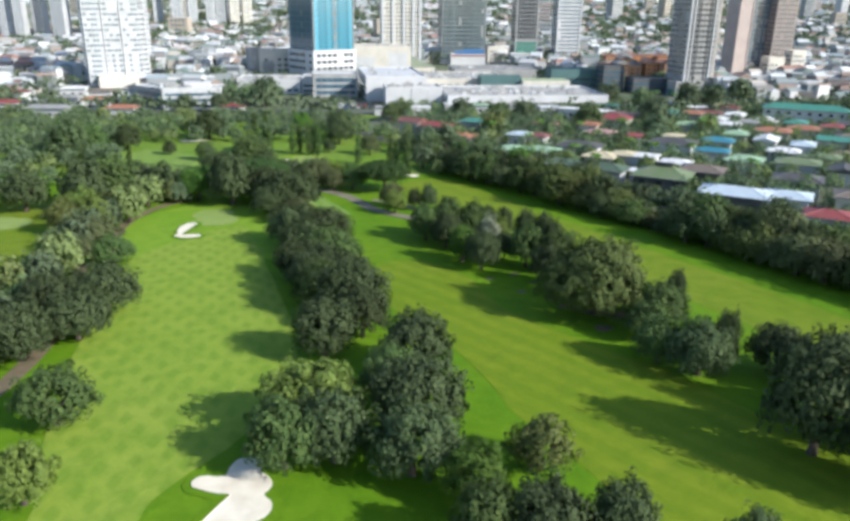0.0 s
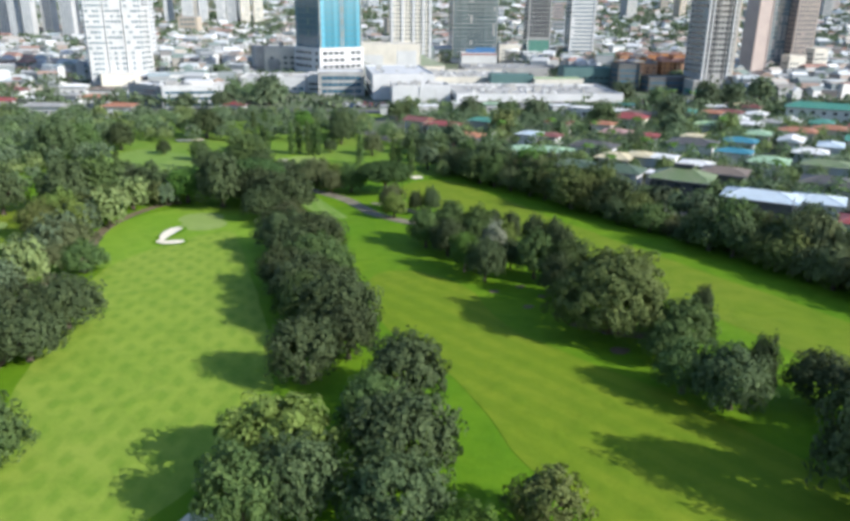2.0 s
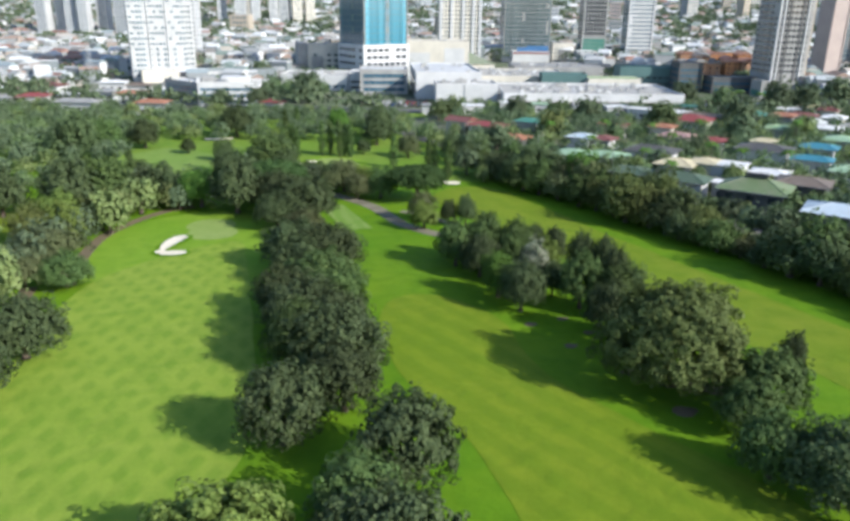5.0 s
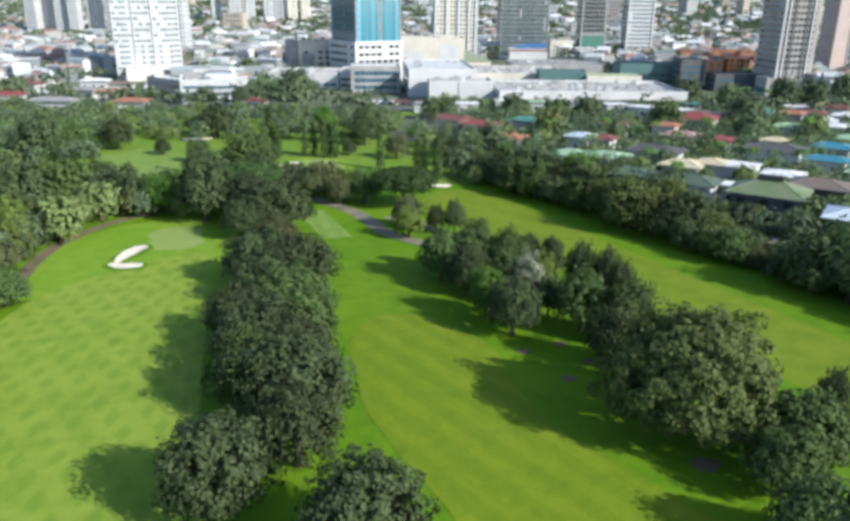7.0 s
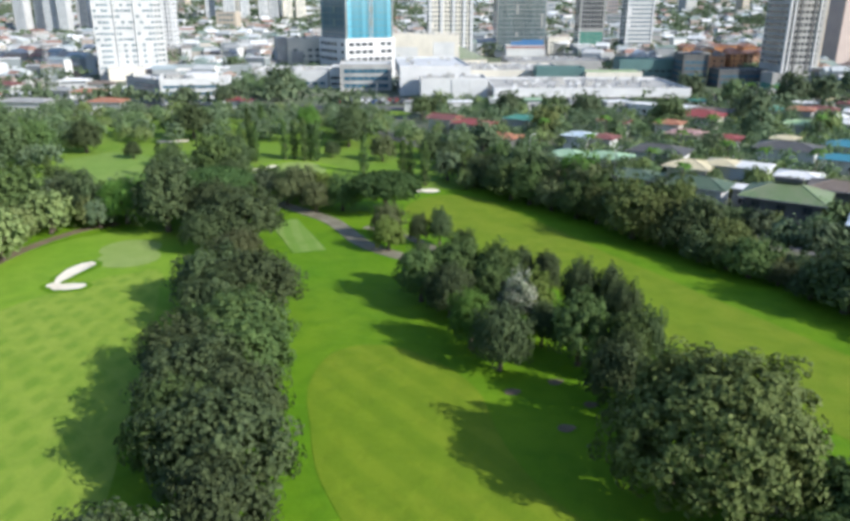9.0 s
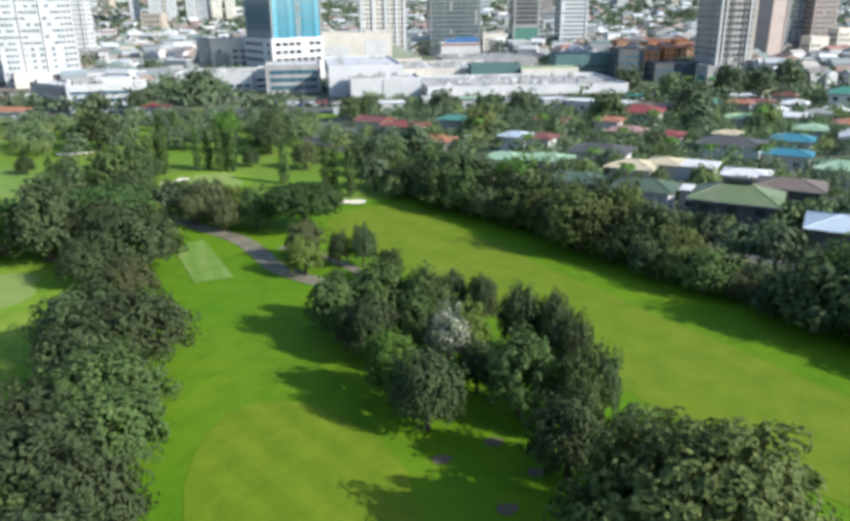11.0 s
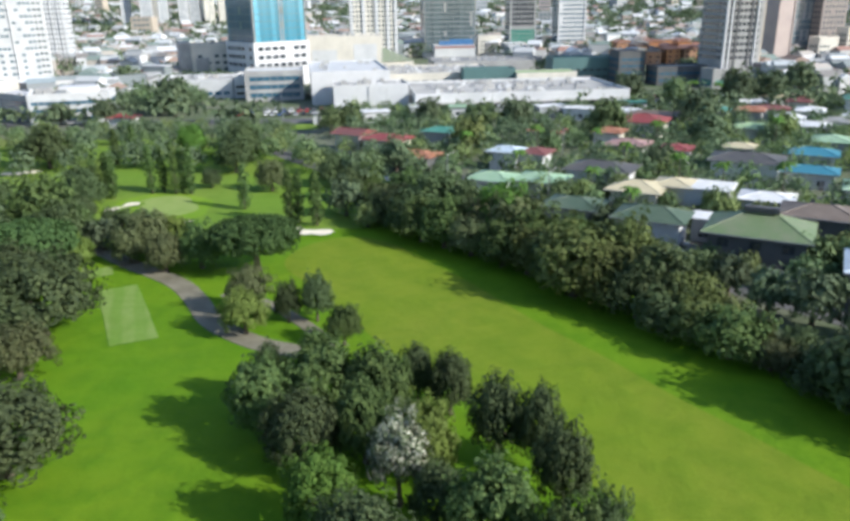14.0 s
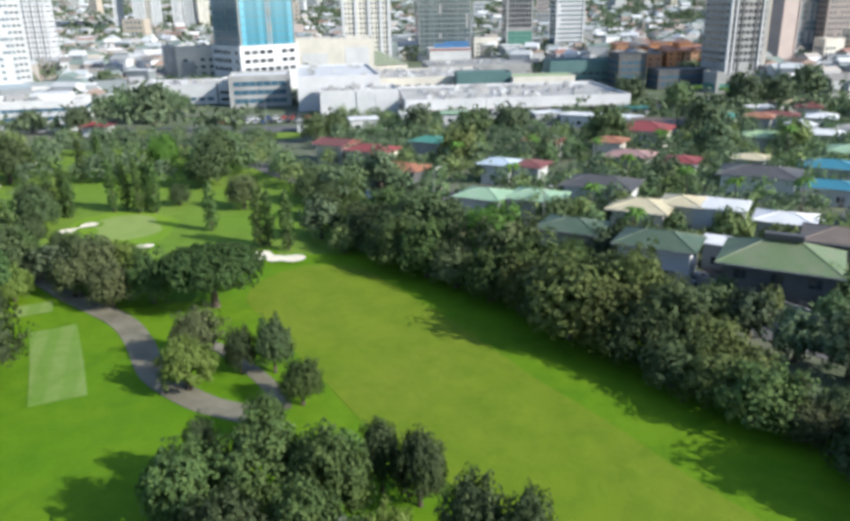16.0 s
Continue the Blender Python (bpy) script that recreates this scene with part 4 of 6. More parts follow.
def block(name, label, x, y, w, d, h, rot, wall, floor_h=3.3, bay=3.0, ww=1.6, wh=1.5, glassy=None, faces="swe", z0=None, parapet=0.9, roof=None, first=1.0, category="building", group="", base_z=0.0, gaps=0.06):
    """A storeyed building: body, parapet, roof slab, and rows of windows. base_z lifts it onto a podium."""
    b = thing(name, pose(x, y, gz(x, y) + base_z, 0, 0, rot), label, category, group)
    low = -1.0 if not base_z else 0.0
    part("wall", boxes_bm([(-w / 2, -d / 2, low, w / 2, d / 2, h)]), wall, b)
    part("roof", boxes_bm([(-w / 2 + 0.3, -d / 2 + 0.3, h, w / 2 - 0.3, d / 2 - 0.3, h + 0.15)]), roof or M_CONC, b)
    if parapet:
        t = 0.3
        part("parapet", boxes_bm([(-w / 2 - 0.05, -d / 2 - 0.05, h, w / 2 + 0.05, -d / 2 + t, h + parapet), (-w / 2 - 0.05, d / 2 - t, h, w / 2 + 0.05, d / 2 + 0.05, h + parapet),
                                  (-w / 2 - 0.05, -d / 2 + t, h, -w / 2 + t, d / 2 - t, h + parapet), (w / 2 - t, -d / 2 + t, h, w / 2 + 0.05, d / 2 - t, h + parapet)]), wall, b)
    if glassy:
        glazing_strips(b, w, d, first, h - 0.4, floor_h, bay, ww, wh, glassy, faces, frame_mat=wall, gaps=gaps)
    return b


def fins(b, w, d, z0, z1, xs, mat, side="s", deep=0.5, wide=0.5, name="fin"):
    """Upright ribs on one side of a building, each a part."""
    me = bpy.data.meshes.new(name)
    bm = boxes_bm([(-wide / 2, -deep, z0, wide / 2, 0.05, z1)])
    bm.to_mesh(me)
    bm.free()
    me.materials.append(mat)
    turn = {"s": 0, "n": 180, "e": 90, "w": -90}[side]
    out = (d if side in "sn" else w) / 2
    for x in xs:
        part(name, me, None, b).matrix_basis = pose(0, 0, 0, 0, 0, turn) @ pose(x, -out, 0)


def roof_clutter(b, w, d, h, n, seed):
    """Air units, tanks and ducts on a flat roof, each a part."""
    rng = random.Random(seed)
    for _ in range(n):
        x, y = rng.uniform(-w * 0.42, w * 0.42), rng.uniform(-d * 0.42, d * 0.42)
        a, c, e = rng.uniform(0.8, 3.0), rng.uniform(0.8, 2.4), rng.uniform(0.7, 2.0)
        bm = boxes_bm([(x - a / 2, y - c / 2, h + 0.1, x + a / 2, y + c / 2, h + e)], 0.06)
        add_box(bm, x - a * 0.3, y - c * 0.3, h + e, x + a * 0.3, y + c * 0.3, h + e + 0.18)
        part("roof_unit", bm, rng.choice((M_METAL, M_GREYW, M_WHITE, M_CONC)), b)


# the towers
t = block("apartment_tower", "white apartment tower with small scattered windows", -190, 496, 33, 20, 70, 27, M_TOWER, 3.1, 2.0, 1.6, 1.35, G_SLATE, "swe", first=2.0, gaps=0.34)
fins(t, 33, 20, 2, 69, (-5.2, 5.4), M_TOWER, deep=0.7, wide=0.8)
block("apartment_tower", "rounded lower wing of a white apartment tower", -175, 507, 6, 16, 46, 27, M_TOWER, 3.1, 2.2, 1.5, 1.2, G_GREY, "se", first=2.0, gaps=0.3)
part("podium", boxes_bm([(-12, -19, -1, 17.5, -10.02, 7)]), M_CREAM, t)
t = block("apartment_tower", "slim white apartment tower behind a larger one", -213, 612, 15, 16, 60, 8, M_WHITE, 3.1, 2.2, 0.9, 1.4, G_GREY, "swe", first=2.0)
fins(t, 15, 16, 2, 60, (-4.5, 0, 4.5), M_WHITE, deep=0.6, wide=1.0)
t = block("low_office", "white four-storey office block with long window bands", -110.7, 388.8, 28.6, 16, 10.4, 12, M_WHITE, 2.9, 2.4, 2.25, 1.2, G_NAVY, "swe", first=0.6)
roof_clutter(t, 28, 16, 10.4, 12, 5)
part("penthouse", boxes_bm([(-4, -3, 10.4, 9, 6, 13.0)]), M_WHITE, t)
part("stair_house", boxes_bm([(-13, 0, 10.4, -8, 6, 12.6)]), M_GREYW, t)
t = block("low_office", "office wing with blue-grey glazing and a white roof edge", -130.8, 391.7, 29, 12, 10.0, -38, M_GREYW, 2.9, 2.4, 2.3, 2.3, G_SLATE, "swe", first=0.4, roof=M_WHITE)
roof_clutter(t, 29, 12, 10.0, 8, 6)

t = block("glass_tower", "blue-green glass office tower on a white podium", -58.3, 518, 31, 31, 44, 38, M_TEALW, 3.6, 2.4, 2.3, 3.3, G_TEAL, "se", base_z=22, first=0.3, roof=M_CONC)
# faces away from the sun: their shade is put into darker glass
glazing_strips(t, 31, 31, 0.3, 43.5, 3.6, 2.4, 2.3, 3.3, G_NAVY, "wn", frame_mat=M_TEALW)
fins(t, 31, 31, 0, 44, (-15.4, 0.0, 1.6, 15.4), M_GREYW, deep=0.35, wide=0.5)
t = block("podium_building", "white podium of the glass tower with dark openings", -58.3, 517, 33, 33, 22, 38, M_WHITE, 4.2, 4.2, 3.2, 1.9, G_DARK, "swe", first=9.0)
t = block("car_park", "white multi-storey car park with open decks", -55, 463, 18, 20, 9.5, 3, M_WHITE, 3.0, 4.2, 3.9, 1.3, G_DARK, "swe", first=0.6)
t = block("store_building", "low white store with a blue-grey side", -84, 466, 38, 28, 8, 3, M_WHITE, 3.6, 4.0, 3.0, 1.6, G_NAVY, "sw", first=0.6)
roof_clutter(t, 38, 28, 8, 14, 7)
t = block("hotel_block", "beige and grey block with a stepped roof", -88, 538, 36, 20, 20, 20, M_CREAM, 3.6, 4.5, 2.4, 1.6, G_GREY, "se", first=2, parapet=1.2)
part("wing", boxes_bm([(-24, -6, -1, -17.9, 12, 22), (-16, -12.5, -1, -9, -9.9, 14)]), M_GREYW, t)
roof_clutter(t, 36, 20, 20, 6, 8)
t = block("shopping_hall", "big plain white shopping hall", -11, 456, 34, 64, 13.0, 8, M_WHITE, 4.0, 4.0, 2.0, 1.4, None, "s", roof=M_WHITE)
roof_clutter(t, 34, 64, 13.0, 9, 9)
glazing_strips(t, 34, 64, 1, 12.6, 4.0, 4.2, 3.0, 1.6, G_DARK, "w", frame_mat=M_GREYW)
t = block("parking_wing", "grey parking wing with dark openings", -44, 452, 26, 24, 12.4, 8, M_GREYW, 3.6, 3.2, 3.0, 1.9, G_NAVY, "swe", first=0.8, roof=M_WHITE)
t = block("shopping_hall", "pale hall with a white front wall", 2, 412, 30, 20, 9.5, 6, M_WHITE, 4.0, 4.0, 2.0, 1.4, None, "s")
part("front_wall", boxes_bm([(-1, -10.4, -0.5, 15.2, -10.02, 9.8)]), M_WHITE, t, "white front wall")
roof_clutter(t, 30, 20, 9.5, 16, 10)
t = block("shopping_centre", "long low shopping centre with a flat concrete roof and white fascia", 62, 418, 86, 50, 6.5, 4, M_WHITE, 4.4, 6.0, 5.2, 1.8, G_DARK, "se", first=0.6, parapet=1.1)
part("canopy", boxes_bm([(-43, -27.5, 3.6, 43, -24.9, 4.0)]), M_CONC, t)
roof_clutter(t, 86, 50, 6.5, 90, 11)
t = block("cinema_block", "pale cream blank-walled block with grey panels", -22, 572, 46, 26, 22, 6, M_CREAM, 4, 4, 2, 1.4, None)
part("panel", boxes_bm([(-19, -13.2, 6, -4, -13.02, 15)]), M_WHITE, t)
part("panel", boxes_bm([(6, -13.2, 4, 20, -13.02, 18)]), M_WHITE, t)
roof_clutter(t, 46, 26, 22, 8, 12)


def peaked_hall(name, label, x, y, w, d, h, peak, rot, wall, roof):
    b = thing(name, pose(x, y, gz(x, y), 0, 0, rot), label, "building")
    part("wall", boxes_bm([(-w / 2, -d / 2, -1, w / 2, d / 2, h)]), wall, b)
    v = [(-w / 2 - 0.6, -d / 2 - 0.6, h), (w / 2 + 0.6, -d / 2 - 0.6, h), (w / 2 + 0.6, d / 2 + 0.6, h), (-w / 2 - 0.6, d / 2 + 0.6, h), (-w * 0.08, 0, peak), (w * 0.08, 0, peak)]
    part("roof", mesh_from("roof", v, [(0, 1, 5, 4), (1, 2, 5), (2, 3, 4, 5), (3, 0, 4), (3, 2, 1, 0)], (roof,)), None, b)
    return b


M_MOSSY = roofing("roof_mossy", (0.2, 0.25, 0.15), (0.27, 0.28, 0.24))
peaked_hall("chapel_hall", "hall with a steep pyramid roof in green and grey", -1, 622, 40, 30, 4, 12.0, 12, M_CREAM, M_MOSSY)
t = block("apartment_tower", "pale cream apartment tower with vertical bands", -7, 655, 33, 26, 66, 6, M_CREAM, 3.2, 2.6, 1.4, 1.6, G_GREY, "swe", first=2)
fins(t, 33, 26, 0, 66, (-15.5, -7, 2, 10, 15.5), M_WHITE, deep=0.9, wide=2.2)
t = block("office_tower", "dark grey-green glass tower with fine ribs", 50, 724, 41, 28, 84, 6, M_STONE, 3.6, 1.9, 1.7, 3.1, G_GREY, "se", first=1)
glazing_strips(t, 41, 28, 1, 83, 3.6, 1.9, 1.7, 3.1, G_NAVY, "wn", frame_mat=M_STONE)
t = block("store_building", "white store with a blue roof sign and red band", 53, 689, 31, 18, 9, 4, M_WHITE, 4.0, 2.4, 1.6, 1.0, None)
part("sign_panel", boxes_bm([(-12, -9.4, 10, 0, -8.9, 13), (-4, -9.2, 10, 14, -8.6, 14.2)]), M_BLUEP, t, "blue roof sign panel")
part("red_band", boxes_bm([(-15.4, -9.3, 7.9, 15.4, -9.02, 9.0)]), ROOFS["red"], t, "red fascia band")
t = block("tower_under_construction", "half-built tower with open concrete floors and green glass below", 109, 722, 21, 21, 80, 4, M_STONE, 3.6, 2.6, 2.1, 2.8, G_DARK, "swe", first=22.0)
glazing_strips(t, 21, 21, 3, 21, 3.3, 2.4, 2.3, 3.0, G_GREEN, "swe", frame_mat=M_GREYW, name="glazing_strip")
fins(t, 21, 21, 0, 22, (-10.3, 10.3), M_WHITE, deep=0.4, wide=0.5)
t = block("apartment_tower", "slim white and grey tower with balconies", 150, 732, 22, 22, 90, 4, M_WHITE, 3.4, 2.6, 2.2, 1.6, G_SLATE, "s", first=1.5)
glazing_strips(t, 22, 22, 1, 89, 3.4, 2.0, 1.8, 2.9, G_NAVY, "w", frame_mat=M_STONE)
fins(t, 22, 22, 0, 90, (-10.6, 10.6), M_WHITE, deep=0.6, wide=1.4)
block("office_block", "small cream block with a grid of windows", 81, 696, 18, 14, 15, 2, M_CREAM, 3.0, 2.2, 1.4, 1.5, G_GREY, "swe")
t = block("apartment_tower", "tall grey apartment tower with pale stripes and a green podium", 178.0, 476, 19.9, 21, 72, 10, M_STONE, 3.1, 2.4, 1.8, 1.6, G_DARK, "swen", first=12)
fins(t, 19.9, 21, 4, 72, (-9.6, -7.0, 6.5), M_WHITE, deep=0.8, wide=0.7)
fins(t, 19.9, 21, 4, 72, (3.6, -3.6, -6.0), M_DARKW, deep=0.3, wide=1.2)
fins(t, 19.9, 21, 4, 72, (-9.4, -6, -1.6, 2.8, 7.2), M_TAN, "e", 0.9, 1.8)
block("podium_building", "glassy grey-green podium under the grey tower", 174.0, 462, 23.9, 12, 8.4, 8, M_STONE, 4.0, 3.0, 2.8, 2.8, G_GREEN, "sew", first=0.6)
t = block("apartment_tower", "tan apartment tower behind the grey one", 198.0, 515, 11, 16, 72, 10, M_TAN, 3.1, 2.4, 1.4, 1.5, G_GREY, "swe", first=2)
t = block("apartment_tower", "pinkish-brown tower with a blank side", 244, 566, 12, 14, 60, 14, M_PINK, 3.2, 2.6, 1.2, 1.5, None)
fins(t, 12, 14, 0, 60, (-5.5, 5.5), M_PINK, deep=0.5, wide=0.8)
t = block("office_tower", "blue-grey glass office tower far off", 265, 590, 20, 16, 62, 10, M_STONE, 3.3, 2.0, 1.8, 2.8, G_SLATE, "swe", first=1)
t = block("apartment_tower", "dark brown tower with pale window strips", 283, 585, 18, 16, 62, 12, M_BROWNW, 3.2, 2.6, 1.4, 1.4, G_GREY, "swe", first=14)
block("apartment_block", "cream mid-rise block with arched balconies", 271, 560, 13, 10, 17, 10, M_CREAM, 3.2, 2.4, 1.4, 1.8, G_GREY, "swe")
block("apartment_block", "pale pink mid-rise block", 288, 562, 11, 10, 22, 10, M_CREAM, 3.2, 2.4, 1.2, 1.8, G_GREY, "swe")
t = block("depot_shed", "long dark green shed", 112, 502, 38, 16, 12, 4, M_TEALW, 3.6, 3.6, 2.4, 1.0, G_DARK, "s", roof=M_TEALW)
t = block("depot_shed", "dark green flat-roofed shed", 58, 478, 26, 12, 9, 4, M_TEALW, 3.6, 3.6, 2.4, 1.0, None, roof=M_TEALW)
block("lime_roofed_hall", "hall with a bright lime green roof", 86, 476, 30, 14, 7.6, 4, M_CREAM, 3.6, 3.6, 2.4, 1.0, None, roof=M_LIME, parapet=0.3)
t = block("shopping_hall", "low hall with a grey flat roof full of vents", 24, 508, 76, 52, 6.5, 6, M_CREAM, 4.0, 5.0, 3.0, 1.6, G_DARK, "se", parapet=0.8)
roof_clutter(t, 76, 52, 6.5, 70, 31)
t = block("market_hall", "low market hall with a weathered pale roof", 62, 566, 60, 40, 7.5, 4, M_GREYW, 4.0, 5.0, 3.0, 1.6, None, parapet=0.5, roof=ROOFS["grey"])
roof_clutter(t, 60, 40, 7.5, 24, 32)
t = block("market_hall", "low market hall with a brown sheet roof", 128, 556, 44, 34, 7.0, 8, M_CREAM, 4.0, 5.0, 3.0, 1.6, None, parapet=0.5, roof=ROOFS["brown"])
roof_clutter(t, 44, 34, 7.0, 14, 33)
block("office_block", "dark slate block with banded windows", 131, 488, 14, 14, 15.5, 6, M_DARKW, 3.2, 3.0, 2.6, 1.2, G_NAVY, "swe")
block("office_block", "dark blue-grey long low block", 154, 480, 26, 14, 8.5, 6, M_DARKW, 3.2, 3.0, 2.6, 1.2, G_NAVY, "swe")


# ---- houses of the village ----
def house(label, x, y, w, d, rot, eave, roof, wall, style="hip", rise=None, windows=True, group="village houses", category="house"):
    """A house: walls, a pitched roof with deep eaves, windows with frames, a door and a canopy."""
    h = thing("house", pose(x, y, gz(x, y), 0, 0, rot), label, category, group)
    part("wall", boxes_bm([(-w / 2, -d / 2, -1, w / 2, d / 2, eave)]), wall, h)
    o, rise = 1.0, rise or 0.16 * min(w, d)
    a, b, c = w / 2 + o, d / 2 + o, 0.22
    if style == "flat":
        bm = boxes_bm([(-a + 0.4, -b + 0.4, eave, a - 0.4, b - 0.4, eave + 0.35)], 0.05)
        part("roof", bm, roof, h)
    else:
        ins = min(a, b) * (0.95 if style == "hip" else 0.0)
        if a >= b:
            r0, r1 = (-a + ins, 0), (a - ins, 0)
        else:
            r0, r1 = (0, -b + ins), (0, b - ins)
        v = [(-a, -b, eave), (a, -b, eave), (a, b, eave), (-a, b, eave), (-a, -b, eave + c), (a, -b, eave + c), (a, b, eave + c), (-a, b, eave + c), (*r0, eave + c + rise), (*r1, eave + c + rise)]
        f = [(3, 2, 1, 0), (0, 1, 5, 4), (1, 2, 6, 5), (2, 3, 7, 6), (3, 0, 4, 7)]
        f += [(4, 5, 9, 8), (6, 7, 8, 9), (5, 6, 9), (7, 4, 8)] if a >= b else [(4, 5, 8), (5, 6, 9, 8), (6, 7, 9), (7, 4, 8, 9)]
        part("roof", mesh_from("roof", v, f, (roof,)), None, h)
        bm = bmesh.new()
        add_cone(bm, (*r0, eave + c + rise), (*r1, eave + c + rise), 0.14, 0.14, 6)
        for q, ends in ((r0, ((-a, -b), (-a, b)) if a >= b else ((-a, -b), (a, -b))), (r1, ((a, -b), (a, b)) if a >= b else ((a, b), (-a, b)))):
            for e in ends:
                add_cone(bm, (*e, eave + c), (*q, eave + c + rise), 0.11, 0.11, 6)
        part("ridge_cap", bm, roof, h)
        for y0, y1 in ((-b - 0.1, -b - 0.005), (b + 0.005, b + 0.1)):
            part("gutter", boxes_bm([(-a - 0.08, y0, eave - 0.02, a + 0.08, y1, eave + 0.14)]), M_GREYW, h)
    near = y < 268
    if windows:
        for k in range(max(1, int(eave // 3.0))):
            z = 0.9 + 3.1 * k
            for side, run, out, turn in (("s", w, d / 2, 0), ("w", d, w / 2, -90), ("e", d, w / 2, 90))[: 3 if near else 2]:
                n = max(1, int(run / 4.2))
                for i in range(n):
                    c0 = (i - (n - 1) / 2) * run / n
                    win = part("window", boxes_bm([(-0.8, -0.04, 0, 0.8, 0.05, 1.3)]), G_DARK, h)
                    win.matrix_basis = pose(0, 0, 0, 0, 0, turn) @ pose(c0, -out, z)
                    if not near:
                        continue
                    part("window_frame", boxes_bm([(-0.92, -0.1, -0.12, 0.92, 0.02, 0), (-0.92, -0.1, 1.3, 0.92, 0.02, 1.4), (-0.92, -0.1, 0, -0.8, 0.02, 1.3), (0.8, -0.1, 0, 0.92, 0.02, 1.3), (-0.04, -0.08, 0, 0.04, 0.02, 1.3)]), DK if wall is M_DARKW else M_WHITE, win)
    part("door", boxes_bm([(w * 0.22, -d / 2 - 0.06, 0, w * 0.22 + 1.1, -d / 2 + 0.02, 2.1)], 0.02), M_BROWNW, h)
    return h


W, C, GR, DK = M_WHITE, M_CREAM, M_GREYW, M_DARKW
HOUSES = []


def home(label, x, y, w, d, rot, eave, roof, wall, style="hip", rise=None):
    w, d = w - 1.7, d - 1.5
    HOUSES.append((x, y, max(w, d) * 0.62))
    return house(label, x, y, w, d, rot, eave - 1.5 if eave > 5 else eave, ROOFS[roof], wall, style, rise)


RV = -30  # the village's streets
home("house with a mint green hipped roof", 37, 256, 10, 9, RV, 5.0, "mint", W)
home("house with a mint green hipped roof", 47, 254, 11, 9, RV, 5.0, "mint", W)
home("low house with a faded green roof", 50, 234, 11, 9, RV, 6.2, "darkgreen", GR)
home("house with a broad cream tiled roof", 65, 244, 11, 10, RV, 6.6, "cream", C)
home("house wing with a cream tiled roof", 73, 245, 8, 8, RV, 7.0, "cream", C)
home("white modern house with a flat roof", 79, 242, 10, 9, RV, 7.0, "white", W, "flat")
home("white house with a low white roof", 87, 234, 10, 8, RV, 6.6, "white", W, "hip", 0.9)
home("white garage with a flat white roof", 72, 225, 6, 6, RV, 5.6, "white", W, "flat")
home("two-storey house with a dark green roof and white end wall", 61, 222, 12.5, 9, RV, 7.0, "darkgreen", W, "hip", 1.6)
h = home("dark two-storey house with a broad green hipped roof", 75, 211, 16, 12, RV, 7.6, "green", DK, "hip", 2.4)
part("ridge_vent", boxes_bm([(-2.6, -0.7, 8.9, 2.6, 0.7, 9.75)], 0.04), ROOFS["dark"], h, "dark raised ridge vent")
home("dark house with a brown tiled roof", 91, 222, 13, 10, RV, 6.8, "brown", DK)
home("house with a dark grey hipped roof and white walls", 62, 262, 15, 11, RV, 6.8, "dark", W)
home("white house with a dark flat roof", 97, 266, 16, 11, RV, 7.4, "dark", W, "hip", 1.4)
home("house with a bright blue roof", 117, 275, 12, 9, RV, 6.6, "blue", W)
home("house with a bright blue roof", 110, 262, 12, 8, RV, 5.2, "blue", W)
home("house with a large red hipped roof", 92, 330, 15, 13, RV, 6.8, "red", C)
home("house with a dark red gabled roof", 2, 316, 10, 9, RV, 6.8, "darkred", C, "gable")
home("house with a bright red roof", 12, 308, 13, 9, RV, 6.4, "red", C)
home("house with a teal green roof", 28, 316, 10, 8, RV, 7.0, "teal", GR)
home("house with red hipped roof", 59, 316, 11, 8, RV, 6.4, "red", C)
home("house with orange tiled roof", 77, 313, 9, 8, RV, 6.4, "orange", C)
home("house with faded pink roof", 77, 293, 11, 9, RV, 6.4, "pink", GR)
home("house with red roof and white wall", 87, 285, 8, 8, RV, 6.4, "red", W)
home("house with a pale metal roof", 44, 288, 9, 8, RV, 6.2, "paleblue", W)
home("house with dark red tiled roof", 51, 286, 8, 8, RV, 6.0, "darkred", W)
home("house with an orange and brown roof", 20, 288, 12, 8, RV, 5.6, "orange", DK)
home("long house with a pale blue metal roof", 88, 191, 18, 11, RV, 7.0, "paleblue", DK, "hip", 1.5)
home("house wing with a pale blue metal roof", 102, 190, 12, 10, RV, 6.4, "paleblue", W, "hip", 1.2)
home("small house with a red roof", 101, 168, 11, 9, RV, 6.4, "red", W)
home("white flat-roofed long building", 88, 366, 28, 9, RV, 5.4, "white", W, "flat")
home("building with a low brown-grey roof", 105, 344, 27, 10, RV, 6.0, "brown", GR, "hip", 1.2)
home("small house with a red roof", 117, 388, 9, 8, RV, 6.4, "red", W)
home("house with a lime green roof", 124, 318, 15, 9, RV, 5.8, "lime", W)
home("small white house with a low roof", 139, 318, 11, 8, RV, 6.2, "white", W)
home("house with a pale yellow roof", 105, 288, 8, 7, RV, 6.0, "cream", W)
home("long white school building with a teal roof", 192, 356, 38, 11, -28, 8.0, "teal", W, "hip", 2.2)
home("house with an orange roof", 150, 300, 14, 10, RV, 6.4, "orange", C)
home("house with an orange roof", 166, 306, 13, 10, RV, 6.4, "orange", C)
home("house with a mint green roof", 112, 240, 12, 10, RV, 6.4, "mint", W)
home("house with a green metal roof", 128, 236, 14, 10, RV, 6.4, "green", W)
home("white house with a white roof", 133, 256, 11, 9, RV, 6.4, "white", W)
home("house with a dark grey roof", 116, 212, 14, 11, RV, 6.4, "dark", W)
